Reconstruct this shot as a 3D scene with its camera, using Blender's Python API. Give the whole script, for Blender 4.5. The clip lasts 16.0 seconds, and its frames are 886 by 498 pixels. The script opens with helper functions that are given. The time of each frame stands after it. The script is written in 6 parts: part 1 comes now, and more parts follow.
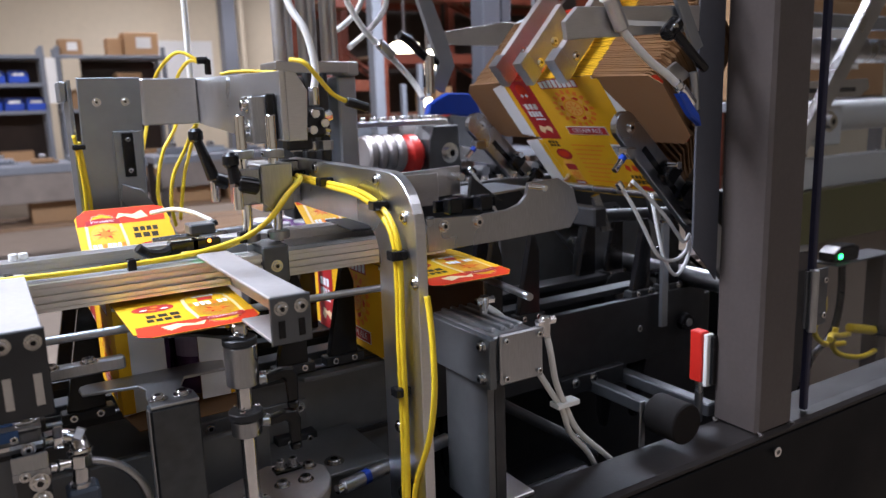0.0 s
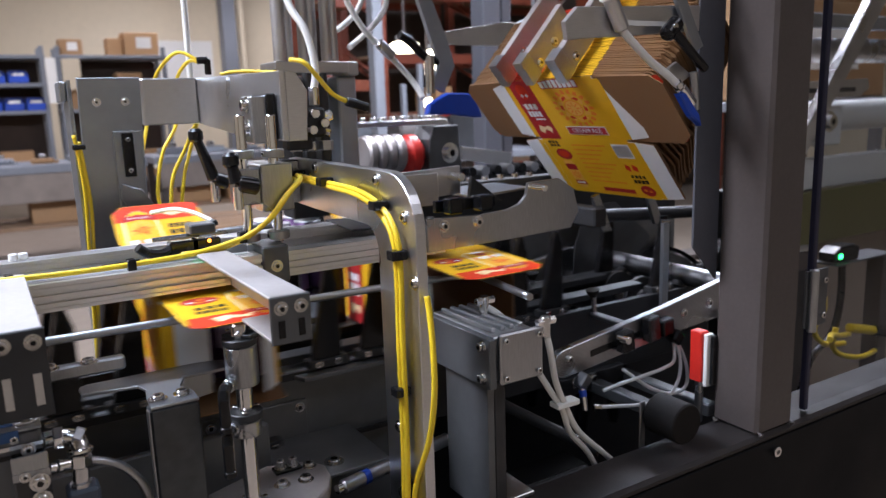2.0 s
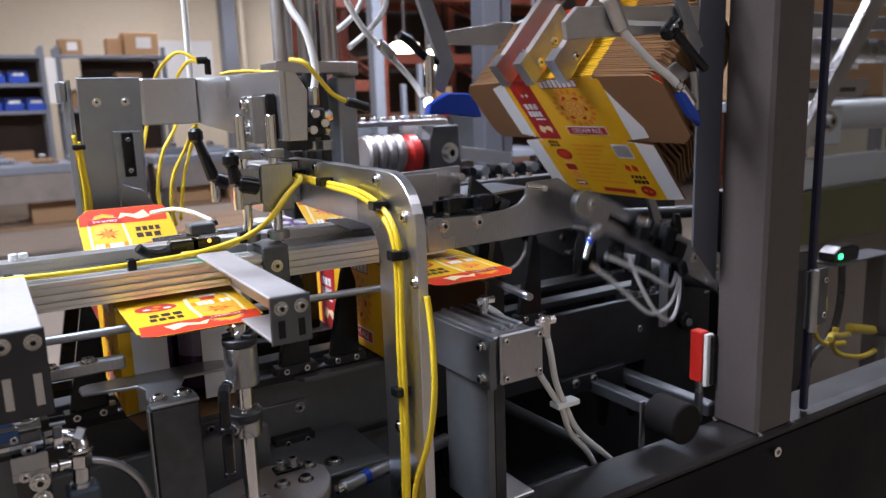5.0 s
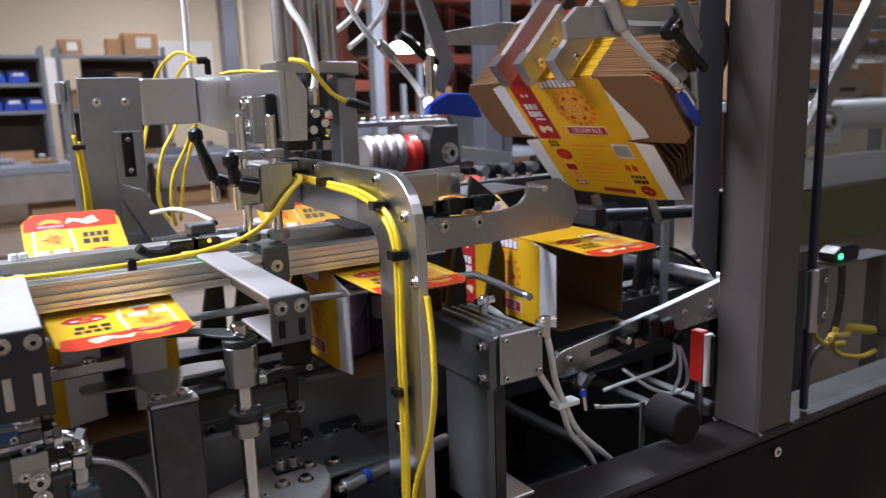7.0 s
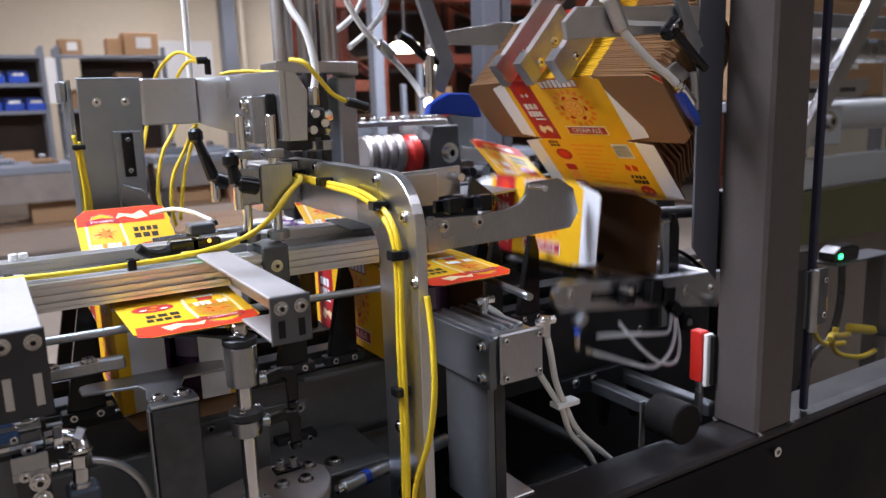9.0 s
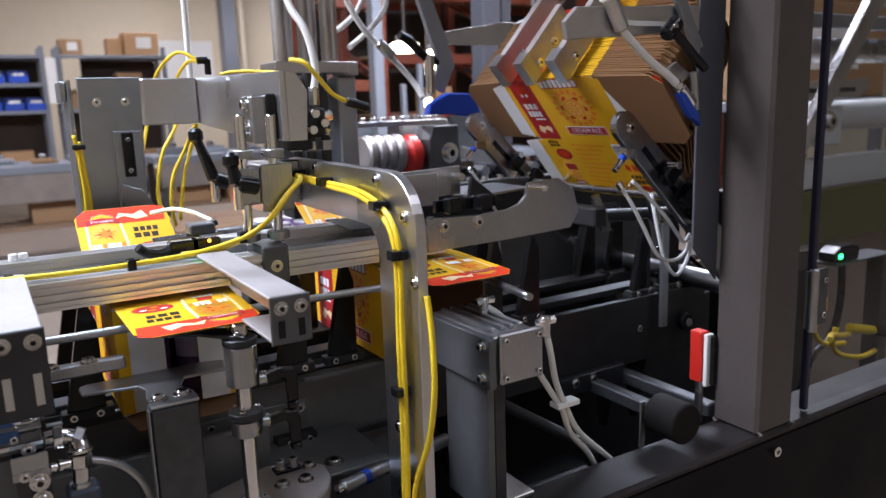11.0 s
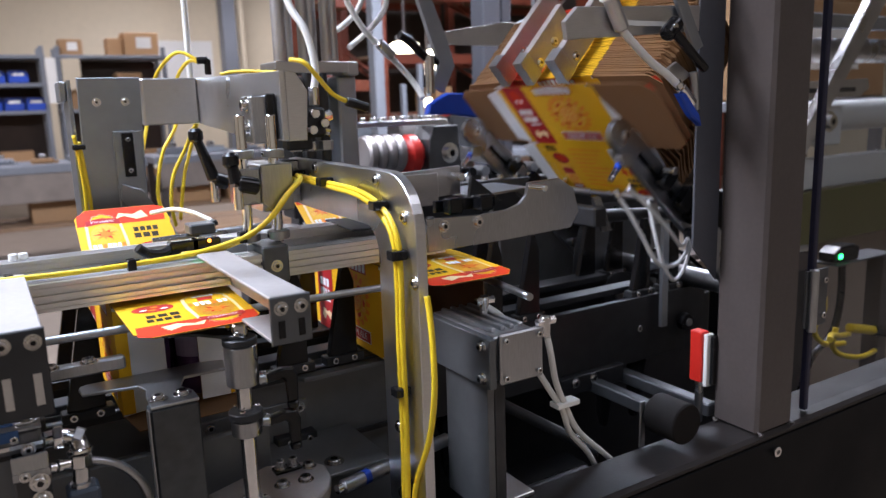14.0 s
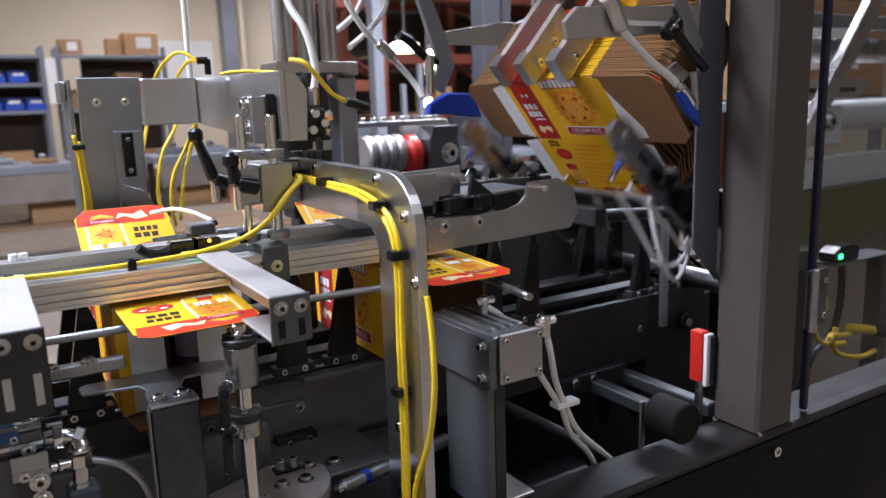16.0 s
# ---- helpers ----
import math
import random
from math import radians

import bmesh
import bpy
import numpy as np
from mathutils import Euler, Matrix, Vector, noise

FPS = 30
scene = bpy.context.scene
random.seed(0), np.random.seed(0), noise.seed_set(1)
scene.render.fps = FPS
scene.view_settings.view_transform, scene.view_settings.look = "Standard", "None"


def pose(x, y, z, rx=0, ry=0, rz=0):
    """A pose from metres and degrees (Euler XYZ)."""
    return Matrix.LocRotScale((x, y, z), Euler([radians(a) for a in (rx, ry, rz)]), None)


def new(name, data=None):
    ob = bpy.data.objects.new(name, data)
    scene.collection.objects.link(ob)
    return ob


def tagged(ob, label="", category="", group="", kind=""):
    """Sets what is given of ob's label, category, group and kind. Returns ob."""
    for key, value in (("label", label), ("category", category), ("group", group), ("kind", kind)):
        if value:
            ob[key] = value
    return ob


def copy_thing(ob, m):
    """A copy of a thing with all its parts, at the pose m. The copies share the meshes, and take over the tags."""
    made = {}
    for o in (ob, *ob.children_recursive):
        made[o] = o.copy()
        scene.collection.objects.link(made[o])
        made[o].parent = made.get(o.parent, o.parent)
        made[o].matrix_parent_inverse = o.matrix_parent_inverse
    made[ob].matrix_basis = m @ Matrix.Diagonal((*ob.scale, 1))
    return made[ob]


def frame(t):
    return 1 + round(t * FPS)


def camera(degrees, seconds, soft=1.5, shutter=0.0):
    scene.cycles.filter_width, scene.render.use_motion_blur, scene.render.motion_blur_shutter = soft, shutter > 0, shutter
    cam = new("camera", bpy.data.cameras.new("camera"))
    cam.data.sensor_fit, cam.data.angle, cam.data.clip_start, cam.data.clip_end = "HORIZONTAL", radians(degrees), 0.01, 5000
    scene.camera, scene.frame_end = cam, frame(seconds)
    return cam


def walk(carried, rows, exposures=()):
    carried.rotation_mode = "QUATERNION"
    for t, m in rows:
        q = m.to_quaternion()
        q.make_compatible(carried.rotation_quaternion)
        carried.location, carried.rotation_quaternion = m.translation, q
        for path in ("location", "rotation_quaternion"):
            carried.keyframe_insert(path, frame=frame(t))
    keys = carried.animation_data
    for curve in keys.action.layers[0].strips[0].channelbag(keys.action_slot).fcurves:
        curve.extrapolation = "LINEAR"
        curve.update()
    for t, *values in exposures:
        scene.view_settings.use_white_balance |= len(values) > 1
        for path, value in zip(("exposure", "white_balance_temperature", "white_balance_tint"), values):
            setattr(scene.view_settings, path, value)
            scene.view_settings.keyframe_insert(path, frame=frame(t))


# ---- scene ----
# camera: it stands still
EYE = Vector((0.0, 0.0, 1.45))
cam = camera(61.04, 16.0, soft=1.35, shutter=0.5)
AIM = Matrix(((0.84978546, 0.1276583, -0.51143722), (-0.52612301, 0.14550146, -0.83786867), (-0.03254602, 0.9810875, 0.190809))).to_4x4()
STAND = Matrix.Translation(EYE) @ AIM
walk(cam, [(0.0, STAND), (16.0, STAND)], exposures=[(0.0, 0.34, 5800, 15), (16.0, 0.34, 5800, 15)])
cam.data.dof.use_dof = True
cam.data.dof.focus_distance = 0.87
cam.data.dof.aperture_fstop = 6.6

# ---- light: unseen area lamps at ceiling height, hall light and added fill ----
world = bpy.data.worlds.new("world")
scene.world = world
world.use_nodes = True
world.node_tree.nodes["Background"].inputs[0].default_value = (0.85, 0.93, 1.0, 1)
world.node_tree.nodes["Background"].inputs[1].default_value = 0.06


def overhead_lamp(x, y, z, sx, sy, watts, colour):
    data = bpy.data.lights.new("hall_lamp", "AREA")
    data.shape, data.size, data.size_y, data.energy, data.color = "RECTANGLE", sx, sy, watts, colour
    ob = new("hall_lamp", data)
    ob.location = (x, y, z)
    return ob


WARM = (1.0, 0.955, 0.95)
COOL = (0.80, 0.91, 1.0)
# The 24 W pair and the lamps at x 2.9 and 4.2 are added fill.
for lx, ly, watts, tone in ((-0.6, 1.6, 150, COOL), (-2.6, 1.7, 270, WARM), (-1.2, -1.6, 24, COOL), (2.6, -1.3, 24, WARM), (2.9, 2.5, 300, WARM), (-1.5, 9.5, 170, WARM), (3.0, 12.0, 150, WARM), (4.2, 3.2, 170, COOL), (7.0, 12.5, 120, WARM)):
    overhead_lamp(lx, ly, 4.2, 2.4, 1.1, watts, tone)

# ---- materials ----


def mat(name, colour, rough=0.5, metal=0.0, vary=0.15, grain=60.0, bump=0.1, stretch=(1, 1, 1), coat=0.0, dirt=0.0, per_object=0.0, spec=0.5):
    m = bpy.data.materials.new(name)
    m.use_nodes = True
    n, l = m.node_tree.nodes, m.node_tree.links
    b = n["Principled BSDF"]
    tc = n.new("ShaderNodeTexCoord")
    mp = n.new("ShaderNodeMapping")
    mp.inputs["Scale"].default_value = stretch
    l.new(tc.outputs["Object"], mp.inputs["Vector"])
    fine = n.new("ShaderNodeTexNoise")
    fine.inputs["Scale"].default_value = grain
    fine.inputs["Detail"].default_value = 6
    l.new(mp.outputs[0], fine.inputs["Vector"])
    big = n.new("ShaderNodeTexNoise")
    big.inputs["Scale"].default_value = max(1.0, grain / 12)
    big.inputs["Detail"].default_value = 3
    l.new(tc.outputs["Object"], big.inputs["Vector"])
    add = n.new("ShaderNodeMath")
    add.operation = "ADD"
    l.new(fine.outputs[0], add.inputs[0])
    l.new(big.outputs[0], add.inputs[1])
    ramp = n.new("ShaderNodeMapRange")
    ramp.inputs["From Min"].default_value, ramp.inputs["From Max"].default_value = 0.6, 1.4
    ramp.inputs["To Min"].default_value, ramp.inputs["To Max"].default_value = 1 - vary, 1 + vary
    l.new(add.outputs[0], ramp.inputs["Value"])
    mul = n.new("ShaderNodeVectorMath")
    mul.operation = "SCALE"
    mul.inputs[0].default_value = colour
    l.new(ramp.outputs[0], mul.inputs["Scale"])
    out = mul.outputs[0]
    if per_object:
        info = n.new("ShaderNodeObjectInfo")
        r2 = n.new("ShaderNodeMapRange")
        r2.inputs["To Min"].default_value, r2.inputs["To Max"].default_value = 1 - per_object, 1 + per_object
        l.new(info.outputs["Random"], r2.inputs["Value"])
        m2 = n.new("ShaderNodeVectorMath")
        m2.operation = "SCALE"
        l.new(out, m2.inputs[0])
        l.new(r2.outputs[0], m2.inputs["Scale"])
        out = m2.outputs[0]
    if dirt:
        spot = n.new("ShaderNodeTexNoise")
        spot.inputs["Scale"].default_value = grain / 5
        spot.inputs["Detail"].default_value = 8
        l.new(tc.outputs["Object"], spot.inputs["Vector"])
        r3 = n.new("ShaderNodeMapRange")
        r3.inputs["From Min"].default_value, r3.inputs["From Max"].default_value = 0.58, 0.72
        r3.inputs["To Max"].default_value = dirt
        l.new(spot.outputs[0], r3.inputs["Value"])
        mix = n.new("ShaderNodeMix")
        mix.data_type = "RGBA"
        mix.inputs["B"].default_value = (0.06, 0.05, 0.04, 1)
        l.new(r3.outputs[0], mix.inputs["Factor"])
        l.new(out, mix.inputs["A"])
        out = mix.outputs["Result"]
    l.new(out, b.inputs["Base Color"])
    rr = n.new("ShaderNodeMapRange")
    rr.inputs["From Min"].default_value, rr.inputs["From Max"].default_value = 0.3, 0.7
    rr.inputs["To Min"].default_value, rr.inputs["To Max"].default_value = max(0.03, rough - 0.1), min(1, rough + 0.1)
    l.new(big.outputs[0], rr.inputs["Value"])
    l.new(rr.outputs[0], b.inputs["Roughness"])
    b.inputs["Metallic"].default_value = metal
    b.inputs["Coat Weight"].default_value = coat
    b.inputs["Specular IOR Level"].default_value = spec
    if bump:
        bp = n.new("ShaderNodeBump")
        bp.inputs["Strength"].default_value = bump
        bp.inputs["Distance"].default_value = 0.001
        l.new(fine.outputs[0], bp.inputs["Height"])
        l.new(bp.outputs[0], b.inputs["Normal"])
    return m


def glow(name, colour, strength):
    m = bpy.data.materials.new(name)
    m.use_nodes = True
    b = m.node_tree.nodes["Principled BSDF"]
    b.inputs["Base Color"].default_value = (*colour, 1)
    b.inputs["Emission Color"].default_value = (*colour, 1)
    b.inputs["Emission Strength"].default_value = strength
    return m


def clear(name, tint, rough=0.05, gloss=0.05):
    m = bpy.data.materials.new(name)
    m.use_nodes = True
    n, l = m.node_tree.nodes, m.node_tree.links
    n.clear()
    o = n.new("ShaderNodeOutputMaterial")
    mix = n.new("ShaderNodeMixShader")
    tr = n.new("ShaderNodeBsdfTransparent")
    tr.inputs[0].default_value = (*tint, 1)
    gl = n.new("ShaderNodeBsdfGlossy")
    gl.inputs["Roughness"].default_value = rough
    mix.inputs[0].default_value = gloss
    l.new(tr.outputs[0], mix.inputs[1])
    l.new(gl.outputs[0], mix.inputs[2])
    l.new(mix.outputs[0], o.inputs[0])
    return m


ALU = mat("brushed_aluminium", (0.60, 0.60, 0.61), 0.34, 1.0, 0.10, 90, 0.05, (1, 12, 12), dirt=0.12)
ALU_X = mat("extruded_aluminium", (0.82, 0.82, 0.83), 0.40, 1.0, 0.12, 90, 0.10, (0.05, 30, 30))
ALU_M = mat("matt_bead_blasted_aluminium", (0.45, 0.42, 0.41), 0.60, 0.9, 0.06, 160, 0.06, dirt=0.06)
STEEL = mat("machined_steel", (0.42, 0.43, 0.45), 0.32, 1.0, 0.14, 70, 0.06, (8, 8, 1), dirt=0.2)
GALV = mat("galvanised_sheet", (0.36, 0.39, 0.43), 0.45, 1.0, 0.12, 26, 0.05, dirt=0.15)
BOLTM = mat("zinc_screw_steel", (0.68, 0.67, 0.66), 0.20, 1.0, 0.15, 200, 0.05)
CHROME = mat("polished_steel", (0.75, 0.75, 0.75), 0.14, 1.0, 0.05, 50, 0.0)
DARK = mat("dark_grey_paint", (0.078, 0.066, 0.062), 0.46, 0.0, 0.10, 160, 0.14, dirt=0.22, spec=0.28)
BLACKP = mat("black_panel_paint", (0.0045, 0.0048, 0.006), 0.6, 0.0, 0.15, 60, 0.05, spec=0.15)
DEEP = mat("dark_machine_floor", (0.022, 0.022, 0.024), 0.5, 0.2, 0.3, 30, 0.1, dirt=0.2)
PALE = mat("pale_grey_paint", (0.40, 0.41, 0.40), 0.5, 0.0, 0.08, 20, 0.08, dirt=0.1)
BLACKED = mat("blackened_steel", (0.036, 0.037, 0.040), 0.48, 0.4, 0.25, 40, 0.12, dirt=0.3)
GREYP = mat("grey_steel_plate", (0.115, 0.12, 0.128), 0.40, 0.65, 0.2, 30, 0.1, dirt=0.3)
DULL = mat("dull_ground_steel", (0.135, 0.14, 0.145), 0.48, 0.55, 0.16, 40, 0.08, dirt=0.25)
SIDEM = mat("dull_side_steel", (0.165, 0.168, 0.172), 0.5, 0.35, 0.22, 24, 0.08, dirt=0.35)
# The post's paint in a darker copy: the sill's weaker light is in the colour.
DARK_DIM = mat("dimmed_dark_grey_paint", (0.032, 0.028, 0.027), 0.50, 0.0, 0.10, 220, 0.10, dirt=0.15, spec=0.14)
BLUEGREY = mat("blue_grey_paint", (0.075, 0.078, 0.095), 0.5, 0.0, 0.08, 120, 0.1)
PLASTIC = mat("black_plastic", (0.007, 0.007, 0.008), 0.22, 0.0, 0.2, 200, 0.05, spec=0.35)
RUBBER = mat("black_rubber", (0.009, 0.0075, 0.007), 0.7, 0.0, 0.3, 90, 0.3, spec=0.2)
YELLOW = mat("yellow_cable_jacket", (0.78, 0.56, 0.015), 0.40, 0.0, 0.06, 120, 0.05, dirt=0.1)
WHITE = mat("white_nylon_tube", (0.78, 0.78, 0.76), 0.35, 0.0, 0.05, 80, 0.0)
HOSE = mat("milky_clear_hose", (0.62, 0.64, 0.66), 0.12, 0.0, 0.15, 40, 0.0, coat=0.5)
PANE = clear("clear_polycarbonate", (0.90, 0.91, 0.92), 0.03, 0.04)
C_YEL = mat("carton_yellow", (0.70, 0.40, 0.006), 0.55, 0.0, 0.05, 50, 0.03, spec=0.22)
C_RED = mat("carton_red", (0.56, 0.038, 0.010), 0.60, 0.0, 0.06, 50, 0.03, spec=0.22)
C_DRED = mat("carton_dark_red", (0.36, 0.018, 0.020), 0.42, 0.0, 0.06, 50, 0.03, spec=0.22)
C_WHT = mat("carton_white", (0.70, 0.72, 0.76), 0.5, 0.0, 0.04, 50, 0.03, spec=0.22)
C_ORG = mat("carton_orange", (0.72, 0.20, 0.012), 0.42, 0.0, 0.08, 50, 0.03, spec=0.22)
C_CRM = mat("carton_cream", (0.78, 0.62, 0.36), 0.42, 0.0, 0.06, 50, 0.03, spec=0.22)
C_BLK = mat("carton_ink", (0.03, 0.022, 0.012), 0.45, 0.0, 0.1, 50, 0.03, spec=0.22)
C_GOLD = mat("carton_gold", (0.74, 0.40, 0.06), 0.5, 0.0, 0.08, 50, 0.03, spec=0.22)
# Near-black brown that puts the dimness of shelf and rack depths into colour.
DUSK = mat("dim_depth_board", (0.045, 0.030, 0.022), 0.8, 0.0, 0.3, 4, 0.1)
LAV = mat("can_label", (0.34, 0.28, 0.40), 0.4, 0.2, 0.2, 60, 0.02)
KRAFT = mat("kraft_board", (0.19, 0.098, 0.040), 0.8, 0.0, 0.12, 240, 0.15, (1, 6, 1))
# Same kraft, darker and warmer: the magazine's shade is put into the colour.
KRAFT_SHADE = mat("shaded_kraft_stack", (0.150, 0.072, 0.022), 0.8, 0.0, 0.12, 240, 0.15, (1, 6, 1), per_object=0.10)
CANP = mat("purple_can", (0.13, 0.07, 0.17), 0.3, 0.5, 0.3, 40, 0.02)
REDP = mat("red_plastic", (0.62, 0.025, 0.015), 0.4, 0.0, 0.06, 80, 0.03)
BLUEP = mat("blue_plastic", (0.012, 0.050, 0.36), 0.4, 0.0, 0.1, 40, 0.03, per_object=0.3)
WALLM = mat("cream_wall_paint", (0.60, 0.51, 0.37), 0.75, 0.0, 0.05, 8, 0.1, dirt=0.05)
FLOORM = mat("worn_concrete", (0.19, 0.150, 0.115), 0.55, 0.0, 0.15, 10, 0.2, dirt=0.2)
CEILM = mat("ceiling_boards", (0.45, 0.42, 0.38), 0.8, 0.0, 0.1, 6, 0.1)
CARDB = mat("cardboard_box", (0.36, 0.21, 0.10), 0.8, 0.0, 0.12, 30, 0.1, per_object=0.25)
PAPER = mat("white_paper", (0.72, 0.70, 0.66), 0.7, 0.0, 0.05, 30, 0.05, per_object=0.15)
RACK = mat("grey_shelf_steel", (0.19, 0.20, 0.225), 0.5, 0.3, 0.1, 20, 0.05)
ORANGE = mat("orange_rack_paint", (0.19, 0.042, 0.020), 0.5, 0.0, 0.2, 20, 0.1)
WOOD = mat("pallet_wood", (0.27, 0.17, 0.10), 0.75, 0.0, 0.25, 20, 0.2, (1, 8, 8), per_object=0.3)
GREENL = glow("green_led", (0.05, 1.0, 0.15), 9.0)
AMBERL = glow("amber_led", (1.0, 0.16, 0.01), 9.0)
LAMPW = glow("lamp_tube", (1.0, 0.82, 0.55), 7.0)

# ---- mesh helpers ----


def part(name, bm, material, parent=None, label=""):
    me = bpy.data.meshes.new(name)
    bm.normal_update()
    bm.to_mesh(me)
    bm.free()
    for m in material if isinstance(material, (list, tuple)) else (material,):
        me.materials.append(m)
    ob = new(name, me)
    ob.parent = parent
    if label:
        ob["label"] = label
    return ob


def thing(name, at=(0, 0, 0), label="", category="", group="", kind="", turn=0):
    ob = new(name)
    ob.empty_display_size = 0.02
    ob.matrix_basis = pose(*at, 0, 0, turn)
    return tagged(ob, label, category, group, kind)


def bm_box(lo, hi, bevel=0.001, bm=None):
    bm = bm or bmesh.new()
    lo, hi = Vector(lo), Vector(hi)
    v = [bm.verts.new((x, y, z)) for x in (lo.x, hi.x) for y in (lo.y, hi.y) for z in (lo.z, hi.z)]
    f = [bm.faces.new([v[i] for i in q]) for q in ((0, 1, 3, 2), (4, 6, 7, 5), (0, 4, 5, 1), (2, 3, 7, 6), (0, 2, 6, 4), (1, 5, 7, 3))]
    if bevel:
        es = list({e for q in f for e in q.edges})
        bmesh.ops.bevel(bm, geom=es, offset=bevel, segments=1, affect="EDGES")
    return bm


def basis(d):
    d = Vector(d).normalized()
    u = d.orthogonal().normalized()
    return u, d.cross(u)


def bm_rod(p, q, r, n=16, r2=None, bevel=0.0, bm=None, smooth=True):
    """A round bar from p to q, with chamfered ends."""
    bm = bm or bmesh.new()
    p, q = Vector(p), Vector(q)
    u, w = basis(q - p)
    d = (q - p).normalized()
    r2 = r if r2 is None else r2
    stations = [(p, r - bevel), (p + d * bevel, r), (q - d * bevel, r2), (q, r2 - bevel)] if bevel else [(p, r), (q, r2)]
    rings = [[bm.verts.new(c + (u * math.cos(6.28319 * i / n) + w * math.sin(6.28319 * i / n)) * rr) for i in range(n)] for c, rr in stations]
    for a, b in zip(rings, rings[1:]):
        for i in range(n):
            f = bm.faces.new((a[i], a[(i + 1) % n], b[(i + 1) % n], b[i]))
            f.smooth = smooth
    for ring in rings:
        for i in range(n):
            e = bm.edges.get((ring[i], ring[(i + 1) % n]))
            e.smooth = False
    bm.faces.new(rings[0][::-1])
    bm.faces.new(rings[-1])
    return bm


def smooth_path(pts, steps=6):
    pts = [Vector(p) for p in pts]
    out = []
    for i in range(len(pts) - 1):
        a, b, c, d = pts[max(0, i - 1)], pts[i], pts[i + 1], pts[min(len(pts) - 1, i + 2)]
        for k in range(steps):
            t = k / steps
            out.append(0.5 * ((2 * b) + (c - a) * t + (2 * a - 5 * b + 4 * c - d) * t * t + (3 * b - a - 3 * c + d) * t ** 3))
    return out + [pts[-1]]


def bm_tube(pts, r, n=10, steps=6, bm=None, ripple=0.0):
    """A round hose through the points."""
    bm = bm or bmesh.new()
    path = smooth_path(pts, steps)
    u = None
    rings = []
    for i, p in enumerate(path):
        d = (path[min(i + 1, len(path) - 1)] - path[max(i - 1, 0)]).normalized()
        u = basis(d)[0] if u is None else (u - d * u.dot(d)).normalized()
        w = d.cross(u)
        rr = r * (1 + (ripple if i % 2 else -ripple))
        rings.append([bm.verts.new(p + (u * math.cos(6.28319 * k / n) + w * math.sin(6.28319 * k / n)) * rr) for k in range(n)])
    for a, b in zip(rings, rings[1:]):
        for k in range(n):
            bm.faces.new((a[k], a[(k + 1) % n], b[(k + 1) % n], b[k])).smooth = True
    bm.faces.new(rings[0][::-1])
    bm.faces.new(rings[-1])
    return bm


def bm_plate(outline, axis, lo, hi, bevel=0.0008, bm=None):
    """A flat plate: its outline in the two other axes, from lo to hi along the axis."""
    bm = bm or bmesh.new()

    def at(a, b, c):
        return {"x": (c, a, b), "y": (a, c, b), "z": (a, b, c)}[axis]

    low = [bm.verts.new(at(a, b, lo)) for a, b in outline]
    high = [bm.verts.new(at(a, b, hi)) for a, b in outline]
    fs = [bm.faces.new(low), bm.faces.new(high[::-1])]
    k = len(outline)
    for i in range(k):
        fs.append(bm.faces.new((low[i], high[i], high[(i + 1) % k], low[(i + 1) % k])))
    bmesh.ops.recalc_face_normals(bm, faces=fs)
    if bevel:
        es = list({e for q in fs[:2] for e in q.edges})
        bmesh.ops.bevel(bm, geom=es, offset=bevel, segments=1, affect="EDGES")
    return bm


def arc(cx, cy, r, a0, a1, n=8):
    return [(cx + r * math.cos(radians(a0 + (a1 - a0) * i / n)), cy + r * math.sin(radians(a0 + (a1 - a0) * i / n))) for i in range(n + 1)]


def bolt(parent, at, d, r=0.006, h=0.006, washer=True):
    """A socket head screw with its washer; d is the way it faces."""
    at, d = Vector(at), Vector(d).normalized()
    bm = bmesh.new()
    if washer:
        bm_rod(at, at + d * 0.0012, r * 1.45, 16, bm=bm, smooth=False)
    bm_rod(at + d * 0.001, at + d * h, r, 14, bevel=0.0006, bm=bm)
    k = len(bm.faces)
    bm_rod(at + d * (h - 0.0004), at + d * (h + 0.0002), r * 0.52, 6, bm=bm, smooth=False)
    bm.faces.ensure_lookup_table()
    for f in bm.faces[k:]:
        f.material_index = 1
    return part("bolt", bm, (BOLTM, PLASTIC), parent)

# ---- the hall ----
BED, TOP = 1.118, 1.247          # conveyor bed, carton top
CW, CH, CL = 0.130, 0.127, 0.211  # carton width, height, length
NEAR = 0.858                      # near ends of the cartons
PITCH, CYCLE = 0.3225, 2.715
REST = 0.747                      # leading face of the carton that was put down last


def hall():
    fl = part("floor", bm_box((-9, -6, -0.12), (14, 15.2, 0), 0), FLOORM)
    tagged(fl, "worn brown concrete workshop floor", "floor", kind="structure")
    for name, lo, hi in (("wall_north", (-9, 15.0, 0), (14, 15.2, 5)), ("wall_west", (-9.2, -6, 0), (-9, 15.2, 5)), ("wall_east", (14, -6, 0), (14.2, 15.2, 5)), ("wall_south", (-9, -6.2, 0), (14, -6, 5))):
        tagged(part(name, bm_box(lo, hi, 0), WALLM), "cream painted workshop wall", "wall", kind="structure")
    tagged(part("ceiling", bm_box((-9, -6, 5), (14, 15.2, 5.15), 0), CEILM), "pale workshop ceiling of boards", "ceiling", kind="structure")


hall()

# ---- machine frame ----


